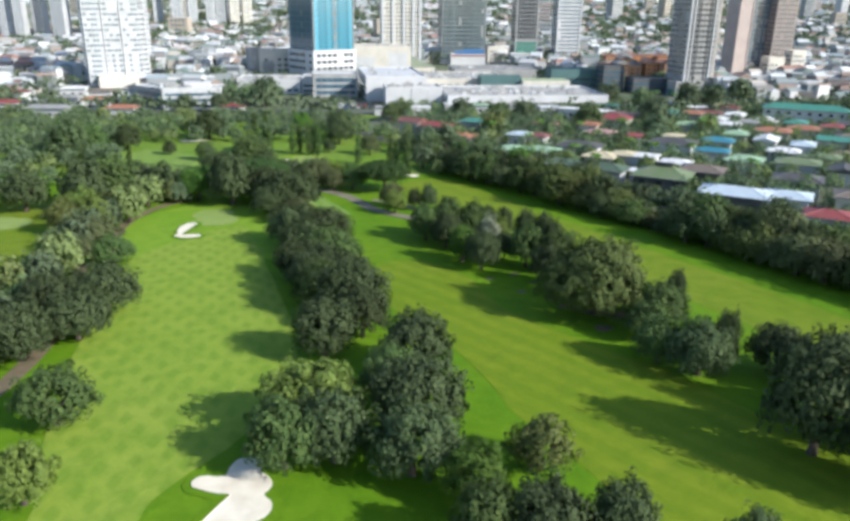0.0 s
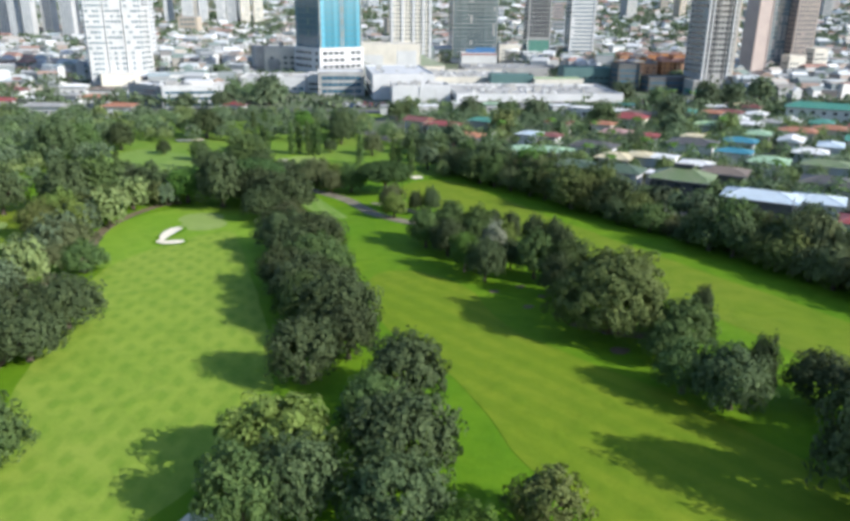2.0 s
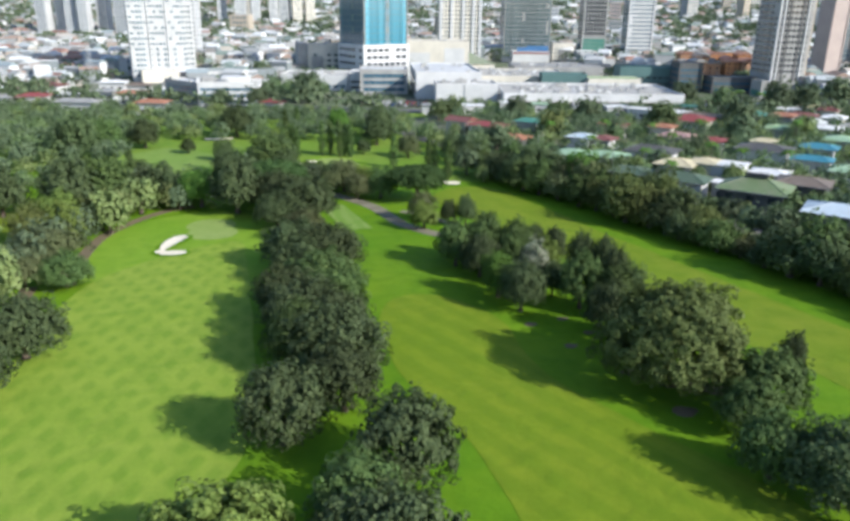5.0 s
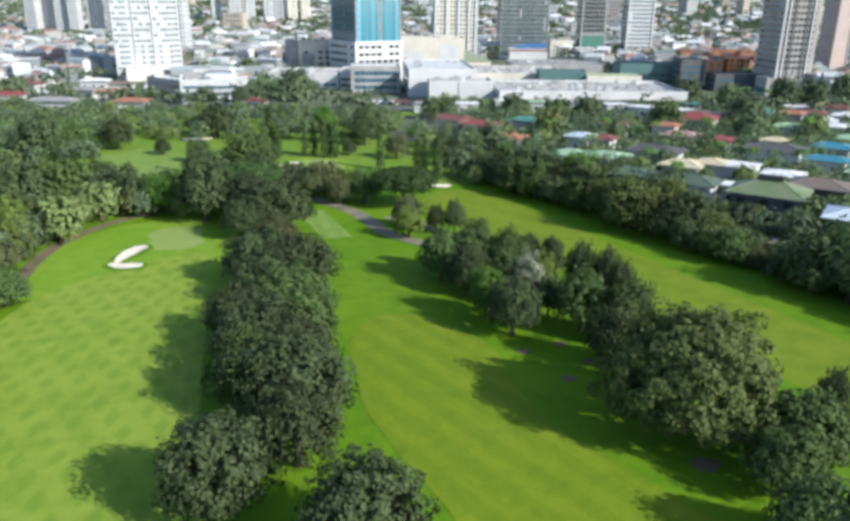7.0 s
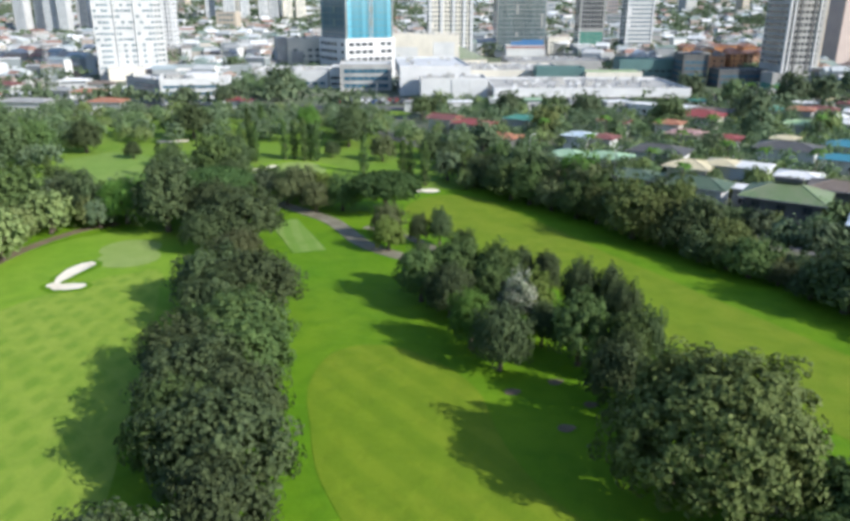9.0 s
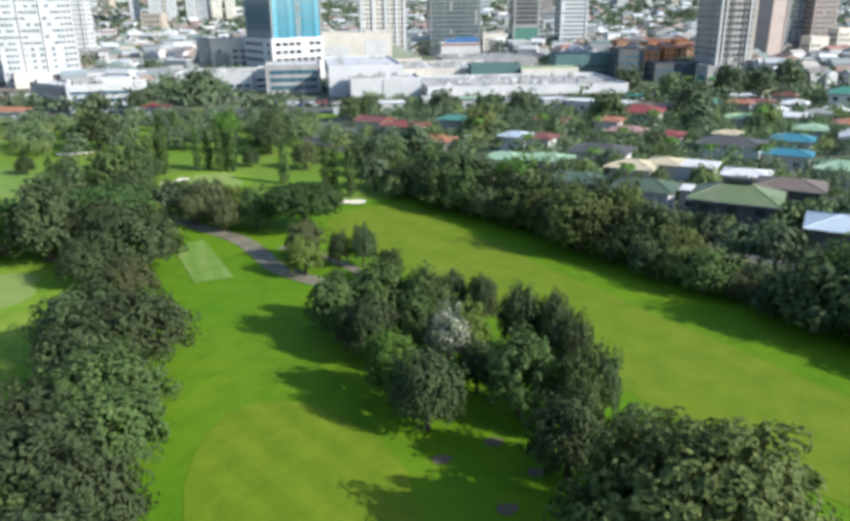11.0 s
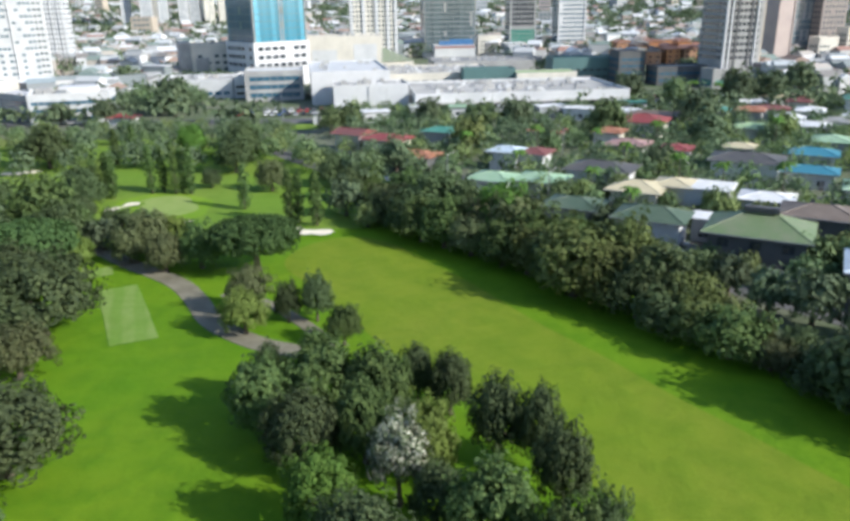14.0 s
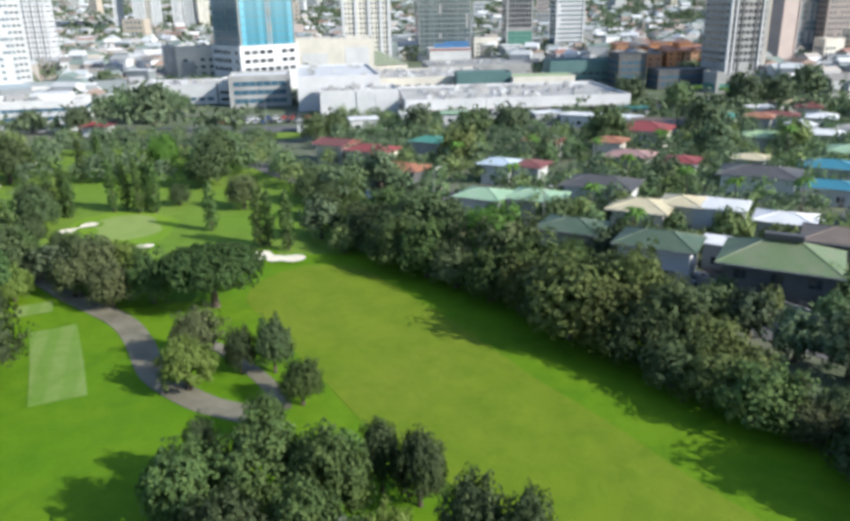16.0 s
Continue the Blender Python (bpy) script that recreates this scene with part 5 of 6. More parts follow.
home("house with a brown tiled roof", 122, 190, 13, 11, RV, 6.4, "brown", C)
# terracotta townhouses beyond the shopping centre
M_RUST = surface("rust_render", (0.4, 0.22, 0.13), (0.32, 0.19, 0.12), 0.8, 0.15, 2.0, 0.1)
rng = random.Random(44)
for i in range(26):
    row, col = divmod(i, 7)
    x, y = 158 + row * 9 + col * 11.5 + rng.uniform(-1, 1), 600 + row * 30 + col * 1.2 + rng.uniform(-2, 2)
    house("orange and terracotta townhouse with a tiled roof", x, y, rng.uniform(9, 11), rng.uniform(10, 13), 6 + rng.uniform(-2, 2), rng.choice((8, 9.5, 11)), ROOFS[rng.choice(("orange", "orange", "brown", "grey"))], rng.choice((M_ORANGE, M_ORANGE, M_RUST, M_CREAM)), rng.choice(("hip", "gable", "flat")), group="terracotta townhouses")
# the rest of the village, street by street
rng = random.Random(5)
for i in range(14):
    for j in range(9):
        u, v = i * 17.0 + rng.uniform(-2, 2), j * 15.5 + rng.uniform(-1.5, 1.5)
        x = 60 + u * math.cos(radians(36)) - (v - 40) * math.sin(radians(36)) * 0.9
        y = 215 + u * math.sin(radians(36)) + (v - 40) * math.cos(radians(36))
        if (x < 128 and y < 338) or y > 372 or y < 120 or x > 300 or any(math.hypot(x - a, y - b) < c + 6.5 for a, b, c in HOUSES) or x < 100 - 0.38 * y + 24:
            continue
        roof = rng.choice(("red", "darkred", "brown", "grey", "white", "dark", "orange", "green", "pink", "teal", "grey", "white", "mint", "paleblue"))
        names = {"paleblue": "pale blue", "darkred": "dark red"}
        home(f"village house with a {names.get(roof, roof)} roof", x, y, rng.uniform(9, 14), rng.uniform(8, 10), RV + rng.choice((0, 90)), rng.choice((3.6, 6.2, 6.6)), roof, rng.choice((W, C, GR, W)), rng.choice(("hip", "hip", "gable")))
for x, y, w, d, roof in ((24, 384, 12, 8, "white"), (40, 381, 14, 8, "mint"), (57, 379, 11, 8, "grey"), (72, 378, 13, 9, "white"), (128, 372, 15, 9, "green"), (148, 380, 12, 9, "white"), (6, 372, 11, 8, "white"), (-12, 370, 10, 8, "grey"), (104, 384, 12, 8, "teal"), (166, 392, 14, 9, "cream"), (140, 398, 16, 9, "white")):
    home(f"low shop with a {roof} flat roof before the shopping centre", x, y, w, d, rng.uniform(-6, 10), 3.8, roof, W, "flat")
# homes behind the west woods
for x, y, w, d, roof in ((-170, 356, 20, 9, "grey"), (-134, 352, 14, 9, "orange"), (-196, 366, 13, 9, "red"), (-158, 384, 13, 9, "orange"), (-176, 396, 14, 9, "grey"), (-190, 386, 14, 9, "white"), (-215, 372, 13, 10, "grey"), (-150, 410, 14, 9, "white"), (-172, 424, 13, 9, "brown"), (-192, 436, 15, 9, "white"), (-212, 410, 13, 9, "darkred"), (-228, 430, 14, 10, "grey"), (-160, 440, 12, 9, "grey"), (-236, 396, 13, 9, "white"), (-86, 372, 10, 8, "red")):
    home(f"low house with a {roof} roof beyond the trees", x, y, w, d, rng.uniform(-15, 15), rng.choice((3.4, 4.2, 5.0)), roof, W)


# ---- far town ----
def far_town():
    """Small far buildings: thousands, told apart only by colour and size."""
    rng = random.Random(9)
    verts, faces = [], []
    cap_v, cap_f = [], []

    def one(x, y, w, d, h, rot, roof):
        c, s, z = math.cos(rot), math.sin(rot), gz(x, y)
        q = [(-w / 2, -d / 2), (w / 2, -d / 2), (w / 2, d / 2), (-w / 2, d / 2)]
        q = [(x + a * c - b * s, y + a * s + b * c) for a, b in q]
        n = len(verts)
        verts.extend([(*p, z - 1) for p in q] + [(*p, z + h) for p in q])
        faces.extend([(n, n + 1, n + 5, n + 4), (n + 1, n + 2, n + 6, n + 5), (n + 2, n + 3, n + 7, n + 6), (n + 3, n, n + 4, n + 7)])
        n = len(cap_v)
        k = 1.06
        q2 = [(x + (p[0] - x) * k, y + (p[1] - y) * k) for p in q]
        if roof == "flat":
            cap_v.extend([(*p, z + h) for p in q2] + [(*p, z + h + 0.4) for p in q2])
            cap_f.extend([(n + 4, n + 5, n + 6, n + 7), (n, n + 1, n + 5, n + 4), (n + 1, n + 2, n + 6, n + 5), (n + 2, n + 3, n + 7, n + 6), (n + 3, n, n + 4, n + 7)])
        else:
            m1 = ((q[0][0] + q[3][0]) / 2, (q[0][1] + q[3][1]) / 2)
            m2 = ((q[1][0] + q[2][0]) / 2, (q[1][1] + q[2][1]) / 2)
            cap_v.extend([(*p, z + h) for p in q2] + [(*m1, z + h + 0.28 * d), (*m2, z + h + 0.28 * d)])
            cap_f.extend([(n, n + 1, n + 5, n + 4), (n + 2, n + 3, n + 4, n + 5), (n + 1, n + 2, n + 5), (n + 3, n, n + 4)])

    for i in range(9000):
        y = 430 + 2100 * rng.random() ** 1.7 if i < 6500 else 2000 + 2500 * rng.random()
        x = rng.uniform(-0.75, 0.75) * y
        if (-235 < x < 190 and y < 560 and not -250 < x < -110) or (-30 < x < 85 and y < 690) or (135 < x < 245 and 540 < y < 690) or (y < 470 and x > 100) and rng.random() < 0.3:
            continue
        if -220 < x < -150 and y < 560:
            continue
        g = 0.8 + y / 2200 + max(0, (y - 1800) / 700)
        one(x, y, rng.uniform(6, 14) * g, rng.uniform(5, 9) * g, rng.choice((3.5, 6, 6.5, 9)) * (1 + 0.2 * g), rng.choice((0.1, 0.4, 1.67, -0.3)) + rng.uniform(-0.1, 0.1), rng.choice(("flat", "ridge", "ridge")))
    w = new("town_house_walls", mesh_from("town_house_walls", verts, faces, (islands("far_walls", [(0.5, 0.5, 0.5), (0.36, 0.37, 0.37), (0.43, 0.4, 0.36), (0.26, 0.28, 0.29), (0.56, 0.57, 0.58), (0.32, 0.27, 0.24), (0.2, 0.23, 0.24)]),)))
    r = new("town_house_roofs", mesh_from("town_house_roofs", cap_v, cap_f, (islands("far_roofs", [(0.3, 0.31, 0.31), (0.26, 0.15, 0.12), (0.44, 0.45, 0.45), (0.2, 0.19, 0.18), (0.55, 0.57, 0.58), (0.28, 0.2, 0.16), (0.22, 0.25, 0.25), (0.25, 0.3, 0.32), (0.36, 0.33, 0.3), (0.17, 0.22, 0.2), (0.6, 0.61, 0.62), (0.42, 0.45, 0.46)]),)))
    tagged(w, "pale walls of many small distant town houses", "town", kind="stuff")
    tagged(r, "mixed red, grey and white roofs of distant town houses", "town", kind="stuff")


far_town()
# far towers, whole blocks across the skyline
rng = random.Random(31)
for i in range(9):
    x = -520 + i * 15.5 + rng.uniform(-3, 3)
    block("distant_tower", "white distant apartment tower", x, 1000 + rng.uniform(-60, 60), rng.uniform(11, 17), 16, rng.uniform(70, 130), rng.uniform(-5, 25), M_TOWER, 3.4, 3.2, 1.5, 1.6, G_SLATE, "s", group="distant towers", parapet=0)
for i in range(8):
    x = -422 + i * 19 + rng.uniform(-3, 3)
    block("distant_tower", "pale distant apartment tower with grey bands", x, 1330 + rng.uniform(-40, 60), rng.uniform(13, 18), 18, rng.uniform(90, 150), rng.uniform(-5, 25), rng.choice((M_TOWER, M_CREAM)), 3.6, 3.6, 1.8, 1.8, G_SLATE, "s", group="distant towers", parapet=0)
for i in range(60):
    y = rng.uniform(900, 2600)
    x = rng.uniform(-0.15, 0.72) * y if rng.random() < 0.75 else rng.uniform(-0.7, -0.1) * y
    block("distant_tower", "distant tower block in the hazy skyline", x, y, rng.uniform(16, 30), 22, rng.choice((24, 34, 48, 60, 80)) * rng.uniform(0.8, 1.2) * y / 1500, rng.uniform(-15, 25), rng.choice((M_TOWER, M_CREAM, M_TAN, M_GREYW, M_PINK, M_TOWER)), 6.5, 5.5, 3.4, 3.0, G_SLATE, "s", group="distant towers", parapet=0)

# ---- woods ----
CLEAR = [(-49, 181, 15, 17), (-35, 253, 19, 16), (-86, 264, 24, 20), (-5, 236, 14, 10), (-98, 172, 16, 44), (-22, 205, 17, 24), (-40, 160, 30, 50), (-10, 226, 14, 11), (-90, 322, 9, 6), (-86, 295, 9, 5), (-14, 268, 12, 14), (0, 215, 22, 20), (30, 190, 26, 60), (-26, 258, 34, 32), (-62, 248, 12, 16), (-18, 288, 6, 16), (-84, 230, 27, 17), (-84, 281, 26, 9), (-62, 282, 16, 10), (-50, 285, 8, 9), (-56, 312, 8, 7), (-40, 304, 10, 8), (-28, 274, 14, 12), (-19, 366, 7, 14), (4, 255, 7, 6), (-98, 306, 8, 6), (-76, 322, 10, 5), (71, 200.5, 7, 5)]
ROADS = [tuple(p) for line in ([(-4, 292), (16, 268), (38, 240), (67, 202), (92, 163), (112, 120)], [(60, 213), (95, 240), (150, 282)], [(20, 268), (62, 298), (120, 345)]) for p in catmull(line, 12)]


def taken(x, y, grow=0.0):
    if any(((x - a) / (p + grow)) ** 2 + ((y - b) / (q + grow)) ** 2 < 1 for a, b, p, q in CLEAR):
        return True
    if any((x - a) ** 2 + (y - b) ** 2 < 20 for a, b in ROADS):
        return True
    return any(math.hypot(x - a, y - b) < c + 1.0 + grow for a, b, c in HOUSES)


def thicket(name, rows, models, label, thin=1.0):
    """Trees too many to count, in one mesh: rows of x, y, radius, height factor."""
    rng = np.random.default_rng(8)
    shapes = []
    for m in models:
        me = [c for c in m.children if c.name.startswith("crown")][0].data
        co = np.zeros(len(me.vertices) * 3)
        me.vertices.foreach_get("co", co)
        quads = [p.vertices[:] for p in me.polygons if len(p.vertices) == 4]
        quads = [q for q in quads if rng.random() < thin]
        tris = [p.vertices[:] for p in me.polygons if len(p.vertices) == 3]
        shapes.append((co.reshape(-1, 3) / RADIUS[m], quads + tris, me.materials[0]))
    verts, faces, index, off = [], [], [], 0
    for x, y, r, tall in rows:
        k = int(rng.integers(len(shapes)))
        co, fs, _ = shapes[k]
        t = rng.uniform(0, 2 * math.pi)
        c, s = math.cos(t), math.sin(t)
        v = np.stack([co[:, 0] * c - co[:, 1] * s, co[:, 0] * s + co[:, 1] * c, co[:, 2] * tall], 1) * r + (x, y, gz(x, y))
        used = sorted({i for f in fs for i in f})
        remap = {o: off + n for n, o in enumerate(used)}
        verts.append(v[used])
        faces += [tuple(remap[i] for i in f) for f in fs]
        index += [k] * len(fs)
        off += len(used)
    ob = new(name, mesh_from(name, np.concatenate(verts).tolist(), faces, [m for *_, m in shapes], index))
    return tagged(ob, label, "trees", kind="stuff")


def scatter(rng, n, x0, x1, y0, y1, gap, bad):
    spots = []
    for _ in range(n):
        x, y = rng.uniform(x0, x1), rng.uniform(y0, y1)
        if not bad(x, y) and all((x - a) ** 2 + (y - b) ** 2 > gap * gap for a, b in spots):
            spots.append((x, y))
    return spots


rng = random.Random(77)
woods = scatter(rng, 7000, -235, 40, 192, 358, 6.3, lambda x, y: x > course_edge(y) + 12 or x < -0.62 * y - 40 or taken(x, y) or (x > -62 and y < 226))
near_w = sorted(woods, key=lambda p: (p[0] + 40) ** 2 + (p[1] - 215) ** 2)[:16]
for x, y in near_w:
    plant(rng.choice(rng.choice((FARD, FARD, FARM, FARL))), x, y, rng.uniform(2.8, 4.8), tall=rng.uniform(0.8, 1.05))
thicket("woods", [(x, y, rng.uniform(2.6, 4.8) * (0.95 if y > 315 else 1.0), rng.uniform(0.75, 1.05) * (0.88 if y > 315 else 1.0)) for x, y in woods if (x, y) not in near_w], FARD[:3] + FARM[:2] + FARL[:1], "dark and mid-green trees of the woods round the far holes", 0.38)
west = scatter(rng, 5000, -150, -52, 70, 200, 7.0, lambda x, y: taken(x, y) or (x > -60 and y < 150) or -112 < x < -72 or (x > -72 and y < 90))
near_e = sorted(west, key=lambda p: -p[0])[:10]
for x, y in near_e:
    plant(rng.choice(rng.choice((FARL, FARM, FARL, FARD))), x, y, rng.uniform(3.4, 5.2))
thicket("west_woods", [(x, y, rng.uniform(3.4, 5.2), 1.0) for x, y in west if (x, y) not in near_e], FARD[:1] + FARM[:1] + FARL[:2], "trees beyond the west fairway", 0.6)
# large single trees among the houses and before the stores
for k, x, y, r in (('d', 111, 334, 8), ('d', 163, 398, 8), ('d', 189, 424, 8), ('d', 148, 392, 8), ('m', 42, 350, 5.4), ('d', 54, 346, 6.0), ('l', 35, 303, 6.3), ('d', 25, 356, 5.6), ('m', -2, 354, 5.2), ('m', -8, 348, 5.0), ('l', 127, 311, 5.6), ('m', 80, 326, 7.1), ('d', 59, 311, 4.4), ('d', 104, 309, 5.8), ('d', 79, 273, 4.8), ('d', 15, 285, 5.1), ('m', 8, 276, 4.3), ('d', 111, 414, 7.0), ('l', 82, 226, 3.5), ('l', 81, 211, 3.1), ('m', 121, 385, 7.0), ('d', -75, 397, 8), ('d', -116, 462, 8), ('d', -93, 373, 5.5), ('d', -112, 378, 4.5)):
    plant(rng.choice({"d": FARD, "m": FARM, "l": FARL}[k]), x, y, r)
# trees among the houses
yard = scatter(rng, 18000, -5, 300, 110, 402, 5.0, lambda x, y: x < course_edge(y) + 20 or taken(x, y, -2.8))
near_y = sorted(yard, key=lambda p: (p[0] - 60) ** 2 + (p[1] - 210) ** 2)[:40]
for x, y in near_y:
    plant(rng.choice(rng.choice((FARD, FARM, FARM, FARL))), x, y, rng.uniform(2.2, 4.2))
thicket("village_trees", [(x, y, rng.uniform(2.2, 4.4) * (0.8 if y > 340 else 1.0), rng.uniform(0.8, 1.1)) for x, y in yard if (x, y) not in near_y and rng.random() < 0.9], FARD[:2] + FARM[:1] + FARL[:1], "green garden trees between the village houses", 0.24)
park = scatter(rng, 2500, -150, -74, 396, 505, 7.0, lambda x, y: (-108 < x and 446 < y < 486) or (x < -94 and y < 412))
thicket("street_trees", [(x, y, rng.uniform(3.2, 5.2), rng.uniform(0.85, 1.15)) for x, y in park], FARD[:2] + FARM[:1], "dark trees between the white office and the stores", 0.5)
front = scatter(rng, 3000, -260, 130, 352, 372, 8.0, lambda x, y: taken(x, y, 0.5) or -150 < x < -86)
thicket("street_trees", [(x, y, rng.uniform(2.4, 4.0) if x < -86 else rng.uniform(1.6, 3.0), rng.uniform(0.6, 0.8)) for x, y in front], FARD[:2] + FARM[:2], "dark street trees before the shopping centre", 0.35)


def far_woods():
    """Tree clumps through the far town: uncountable, one mesh."""
    rng = np.random.default_rng(3)
    pts, nrm = [], []
    n = 0
    while n < 6400:
        y = 372 + 2500 * rng.random() ** 1.7
        x = rng.uniform(-0.75, 0.75) * y
        if -100 < x < 190 and 376 < y < 530 or -30 < x < 85 and y < 690 or 135 < x < 245 and 560 < y < 690 or -205 < x < -120 and 380 < y < 525 or (y < 620 and rng.random() < 0.4):
            continue
        r = rng.uniform(2.4, 5.0) * (1 + y / 1500)
        k = 20
        d = rng.normal(0, 1, (k, 3))
        d[:, 2] = np.abs(d[:, 2])
        d /= np.linalg.norm(d, axis=1)[:, None]
        p = d * r * rng.uniform(0.75, 1.15, (k, 1)) * np.array([1.3, 1, 0.9]) + (x, y, gz(x, y) + r * 0.75)
        pts.append(p), nrm.append(d)
        n += 1
    pts, nrm = np.concatenate(pts), np.concatenate(nrm)
    rng2 = np.random.default_rng(4)
    me = leaf_mesh("far_woods", pts, nrm, 1.0, rng2, L_HAZED_D)
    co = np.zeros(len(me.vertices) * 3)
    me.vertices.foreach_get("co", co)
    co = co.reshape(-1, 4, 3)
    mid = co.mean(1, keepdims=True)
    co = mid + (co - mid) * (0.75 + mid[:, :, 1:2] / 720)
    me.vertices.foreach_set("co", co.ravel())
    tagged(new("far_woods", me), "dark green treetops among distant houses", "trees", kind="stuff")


far_woods()


# ---- small things ----
def palm(x, y, h, r, seed, label, group="palms"):
    """A palm: a leaning ringed trunk and a head of feathered fronds, each a part."""
    rng = random.Random(seed)
    p = thing("palm_tree", pose(x, y, gz(x, y), 0, 0, rng.uniform(0, 360)), label, "palm", group)
    bm = bmesh.new()
    lean = rng.uniform(-0.5, 0.5)
    for k in range(6):
        add_cone(bm, (lean * (k / 6) ** 2, 0, h * k / 6 - (0.3 if not k else 0)), (lean * ((k + 1) / 6) ** 2, 0, h * (k + 1) / 6), 0.17 - 0.012 * k, 0.15 - 0.012 * k, 8)
    part("trunk", bm, M_BARK, p)
    n = 13
    for i in range(n):
        t = 2 * math.pi * i / n + rng.uniform(-0.2, 0.2)
        rise = rng.uniform(0.15, 0.75)
        v, f = [], []
        for k in range(8):
            s = k / 7
            cx, cz = r * s, h + r * (rise * s - 0.95 * s * s)
            wd = 0.42 * math.sin(math.pi * (0.12 + 0.85 * s)) * r / 2.4
            for side in (-1, 0, 1):
                v.append((lean + cx * math.cos(t) - side * wd * math.sin(t), cx * math.sin(t) + side * wd * math.cos(t), cz - abs(side) * wd * 0.7))
        for k in range(7):
            for q in (0, 1):
                a = k * 3 + q
                f.append((a, a + 1, a + 4, a + 3))
        part("frond", mesh_from("frond", v, f, (L_BRIGHT,)), None, p)
    return p


palm(15.6, 170.6, 3.4, 2.0, 1, "small young palm standing alone on the fairway's edge")
for i, (x, y, h) in enumerate(((60, 232, 8), (84, 248, 9), (57, 250, 8), (96, 246, 9), (70, 272, 9), (54, 300, 9), (88, 304, 9), (120, 300, 10), (44, 270, 8), (108, 226, 8), (70, 300, 8), (126, 392, 10), (132, 396, 10), (138, 388, 10), (34, 298, 8), (80, 262, 8))):
    palm(x, y, h, 2.4, 10 + i, "tall thin palm between village houses")


def car(x, y, rot, paint, label):
    """A parked car: lower body, glazed cabin, four wheels and lamps."""
    c = thing("car", pose(x, y, gz(x, y) + 0.07, 0, 0, rot), label, "car", "parked cars")
    bm = bmesh.new()
    add_box(bm, -0.87, -2.15, 0.28, 0.87, 2.15, 0.86, 0.12)
    part("body", bm, paint, c)
    bm = bmesh.new()
    fs = add_box(bm, -0.78, -1.5, 0.84, 0.78, 1.1, 1.42)
    for v in bm.verts:
        if v.co.z > 1.2:
            v.co.x *= 0.82
            v.co.y = v.co.y * 0.66 - 0.1
    part("cabin", bm, G_DARK, c)
    part("car_roof", boxes_bm([(-0.62, -1.02, 1.41, 0.62, 0.6, 1.47)], 0.03), paint, c)
    for sx in (-0.8, 0.8):
        for sy in (-1.35, 1.35):
            bm = bmesh.new()
            add_cone(bm, (sx - 0.1, sy, 0.31), (sx + 0.1, sy, 0.31), 0.31, 0.31, 14)
            w = part("wheel", bm, M_RUBBER, c)
            bm = bmesh.new()
            add_cone(bm, (sx - 0.11, sy, 0.31), (sx + 0.11, sy, 0.31), 0.17, 0.17, 10)
            part("rim", bm, M_METAL, w)
    for sx in (-0.6, 0.6):
        part("headlight", boxes_bm([(sx - 0.17, -2.17, 0.6, sx + 0.17, -2.1, 0.74)]), M_METAL, c)
    return c


PAINTS = [surface(f"car_paint_{k}", v, tuple(a * 0.9 for a in v), 0.25, 0.5, 1.0, 0.0, spec=0.6) for k, v in (("white", (0.75, 0.75, 0.75)), ("silver", (0.45, 0.46, 0.48)), ("black", (0.03, 0.03, 0.035)), ("red", (0.4, 0.04, 0.03)), ("blue", (0.05, 0.1, 0.25)))]
PAINT_NAMES = ["white", "silver", "black", "red", "blue"]
car(72.2, 196.5, 35, PAINTS[1], "silver car parked on the village road")
rng = random.Random(61)
for i in range(26):
    k = rng.randrange(5)
    car(-48 + (i % 13) * 3.1, 392 + (i // 13) * 9 - (i % 13) * 0.05, rng.choice((0, 180)) + rng.uniform(-3, 3), PAINTS[k], f"{PAINT_NAMES[k]} car in the shopping centre's car park")
for i, (x, y, r) in enumerate(((41, 236, 37), (25, 257, 40), (80, 183, 32), (66, 218, -52), (90, 237, -52), (12, 274, 40), (100, 244, -52))):
    k = rng.randrange(5)
    car(x, y, r, PAINTS[k], f"{PAINT_NAMES[k]} car parked beside a village street")


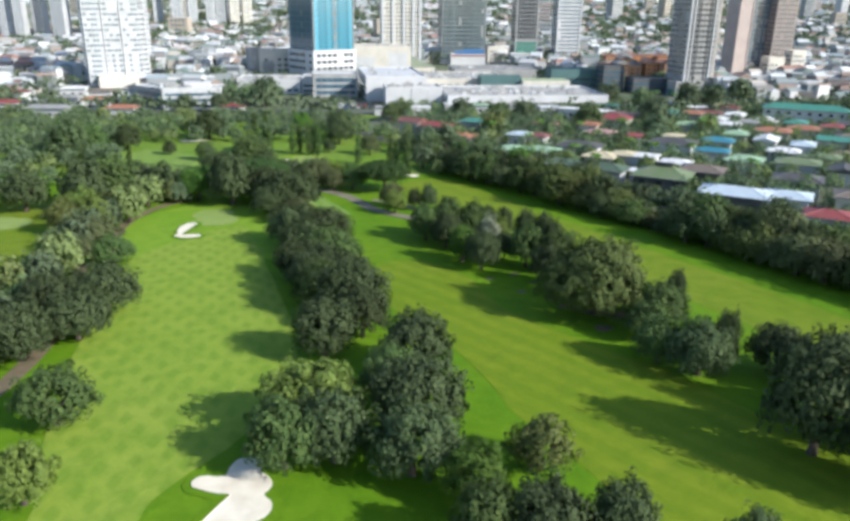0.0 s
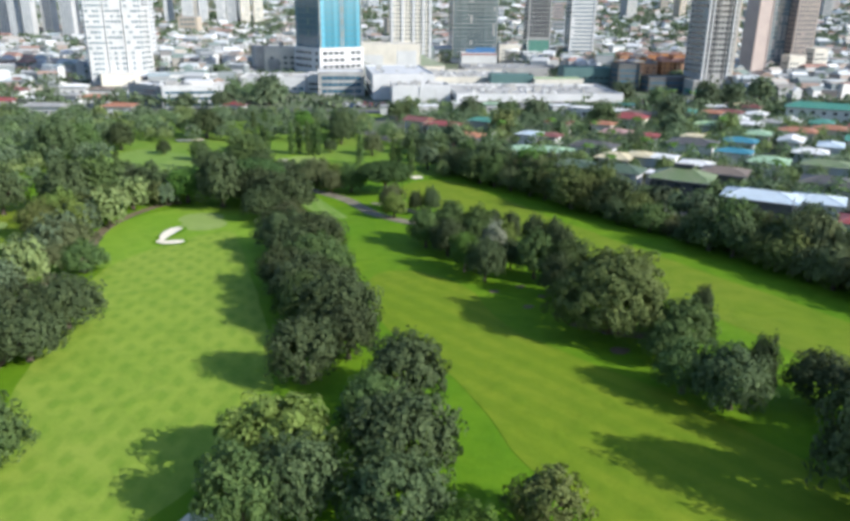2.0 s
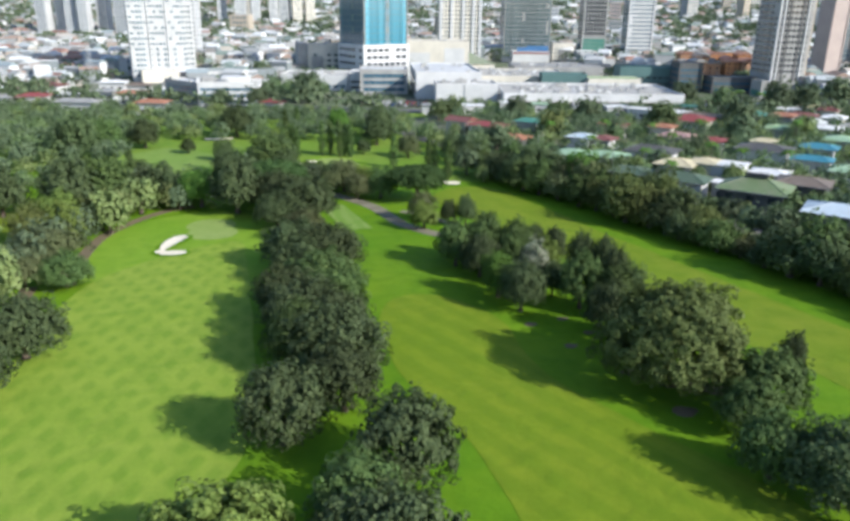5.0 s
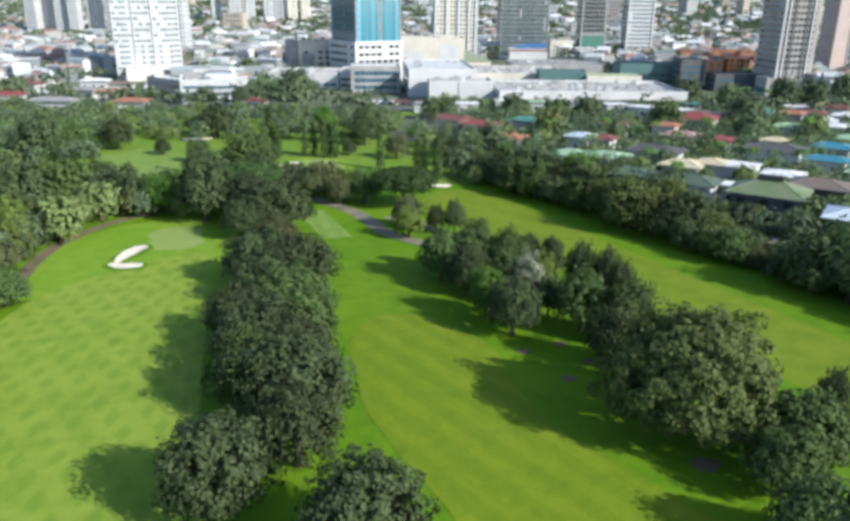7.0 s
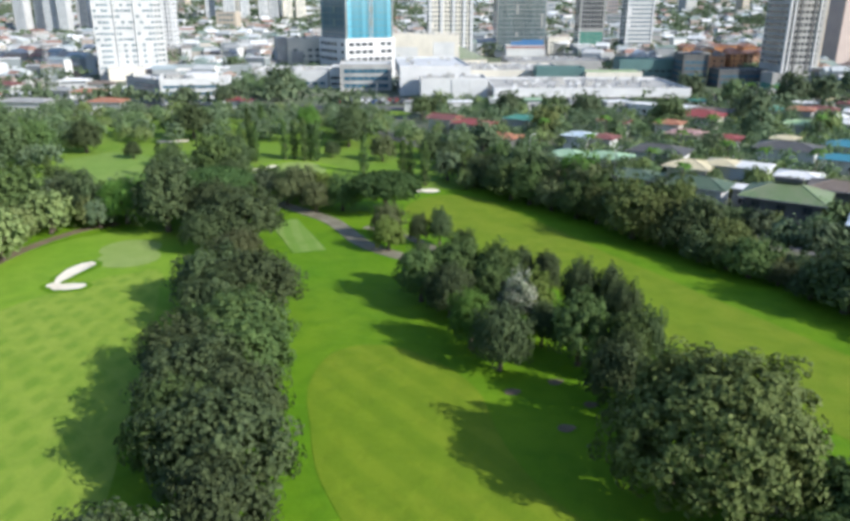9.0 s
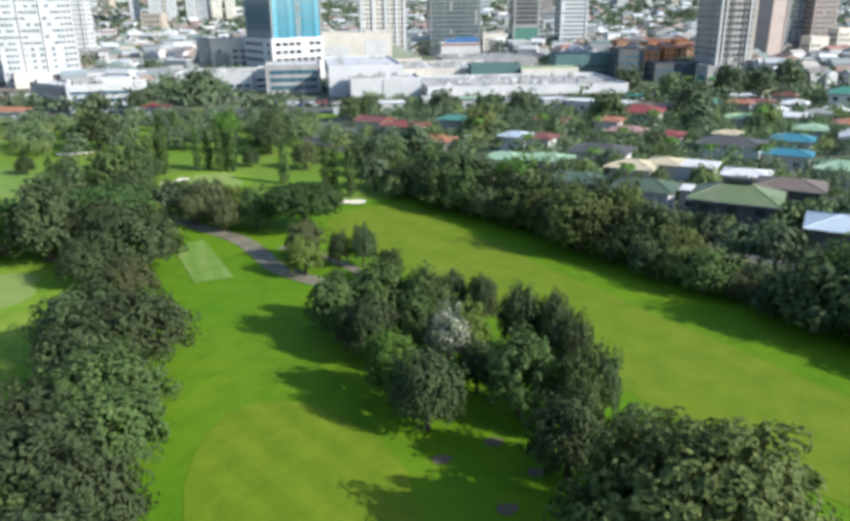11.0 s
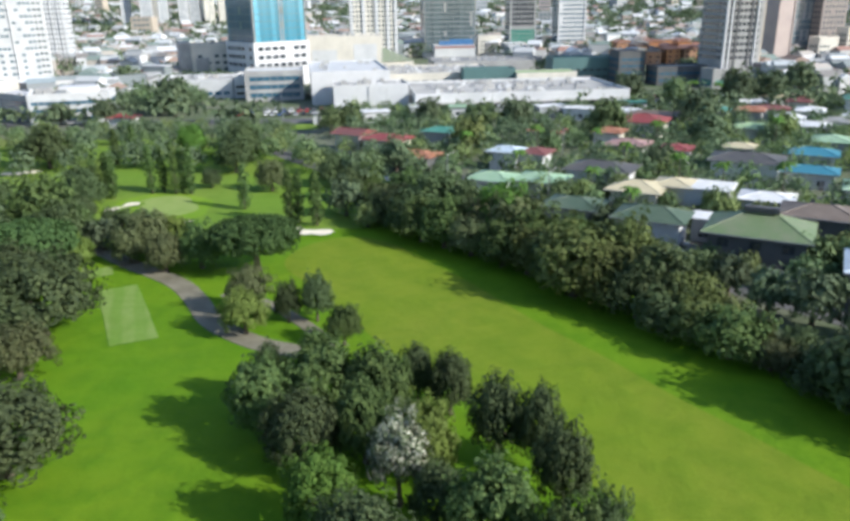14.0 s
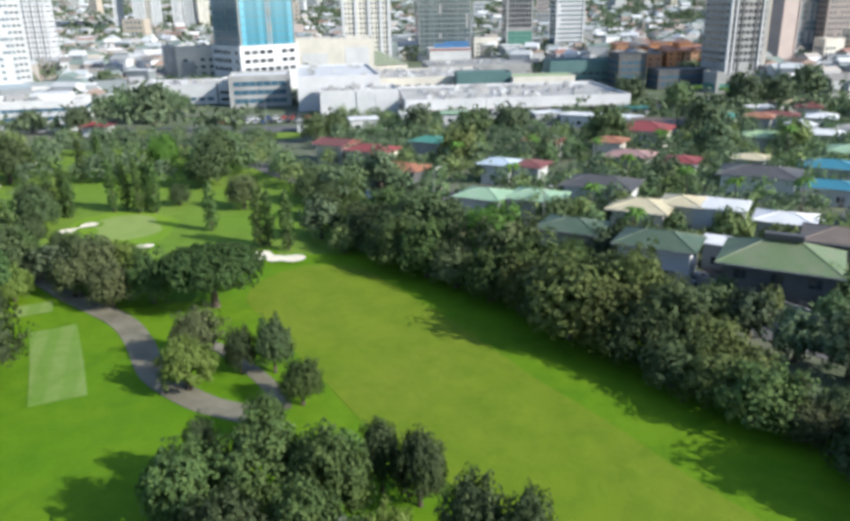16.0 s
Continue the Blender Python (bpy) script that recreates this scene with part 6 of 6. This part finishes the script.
def pole(x, y, h, arm, rot, label):
    p = thing("street_lamp", pose(x, y, gz(x, y), 0, 0, rot), label, "street lamp", "street lamps")
    bm = bmesh.new()
    add_cone(bm, (0, 0, -0.3), (0, 0, h), 0.13, 0.08, 8)
    part("post", bm, M_METAL, p)
    bm = bmesh.new()
    add_cone(bm, (0, 0, h - 0.1), (arm, 0, h + 0.35), 0.05, 0.04, 6)
    part("arm", bm, M_METAL, p)
    part("lamp_head", boxes_bm([(arm - 0.1, -0.15, h + 0.28, arm + 0.65, 0.15, h + 0.42)], 0.03), M_GREYW, p)


for x, y, h, r in ((46.5, 243, 9, 40), (102, 256, 10, 130), (27, 262, 9, 40), (88, 175, 9, 30), (60, 296, 9, 130), (110, 335, 9, 130), (-30, 384, 10, 90), (10, 384, 10, 90), (50, 380, 10, 90)):
    pole(x, y, h, 1.6, r, "grey street lamp on a metal post")


def pylon(x, y, h):
    """A lattice mast: four legs, cross bars and arms."""
    p = thing("lattice_mast", pose(x, y, gz(x, y)), "grey steel lattice mast beyond the woods", "mast")
    b = 2.2
    for sx in (-1, 1):
        for sy in (-1, 1):
            bm = bmesh.new()
            add_cone(bm, (sx * b, sy * b, -0.5), (sx * 0.4, sy * 0.4, h), 0.12, 0.08, 6)
            part("leg", bm, M_METAL, p)
    for k in range(7):
        z0, z1 = h * k / 7, h * (k + 1) / 7
        w0, w1 = b + (0.4 - b) * k / 7, b + (0.4 - b) * (k + 1) / 7
        for a, c in (((-1, -1), (1, -1)), ((1, -1), (1, 1)), ((1, 1), (-1, 1)), ((-1, 1), (-1, -1))):
            bm = bmesh.new()
            add_cone(bm, (a[0] * w0, a[1] * w0, z0), (c[0] * w1, c[1] * w1, z1), 0.06, 0.06, 5)
            part("brace", bm, M_METAL, p)
    for z in (h * 0.8, h * 0.95):
        part("cross_arm", boxes_bm([(-3, -0.08, z, 3, 0.08, z + 0.16)]), M_METAL, p)


pylon(-196, 420, 26)


def garden_wall(points, h, label):
    for (x0, y0), (x1, y1) in zip(points, points[1:]):
        n = math.hypot(x1 - x0, y1 - y0)
        w = part("garden_wall", boxes_bm([(0, -0.1, -0.5, n, 0.1, h)]), M_GREYW, None)
        w.matrix_world = pose(x0, y0, gz(x0, y0), 0, 0, math.degrees(math.atan2(y1 - y0, x1 - x0)))
        tagged(w, label, "wall", "garden walls")


garden_wall([(58, 228), (74, 204), (86, 186)], 1.8, "grey rendered garden wall beside the road")
garden_wall([(28, 266), (46, 243)], 1.8, "grey rendered garden wall beside the road")
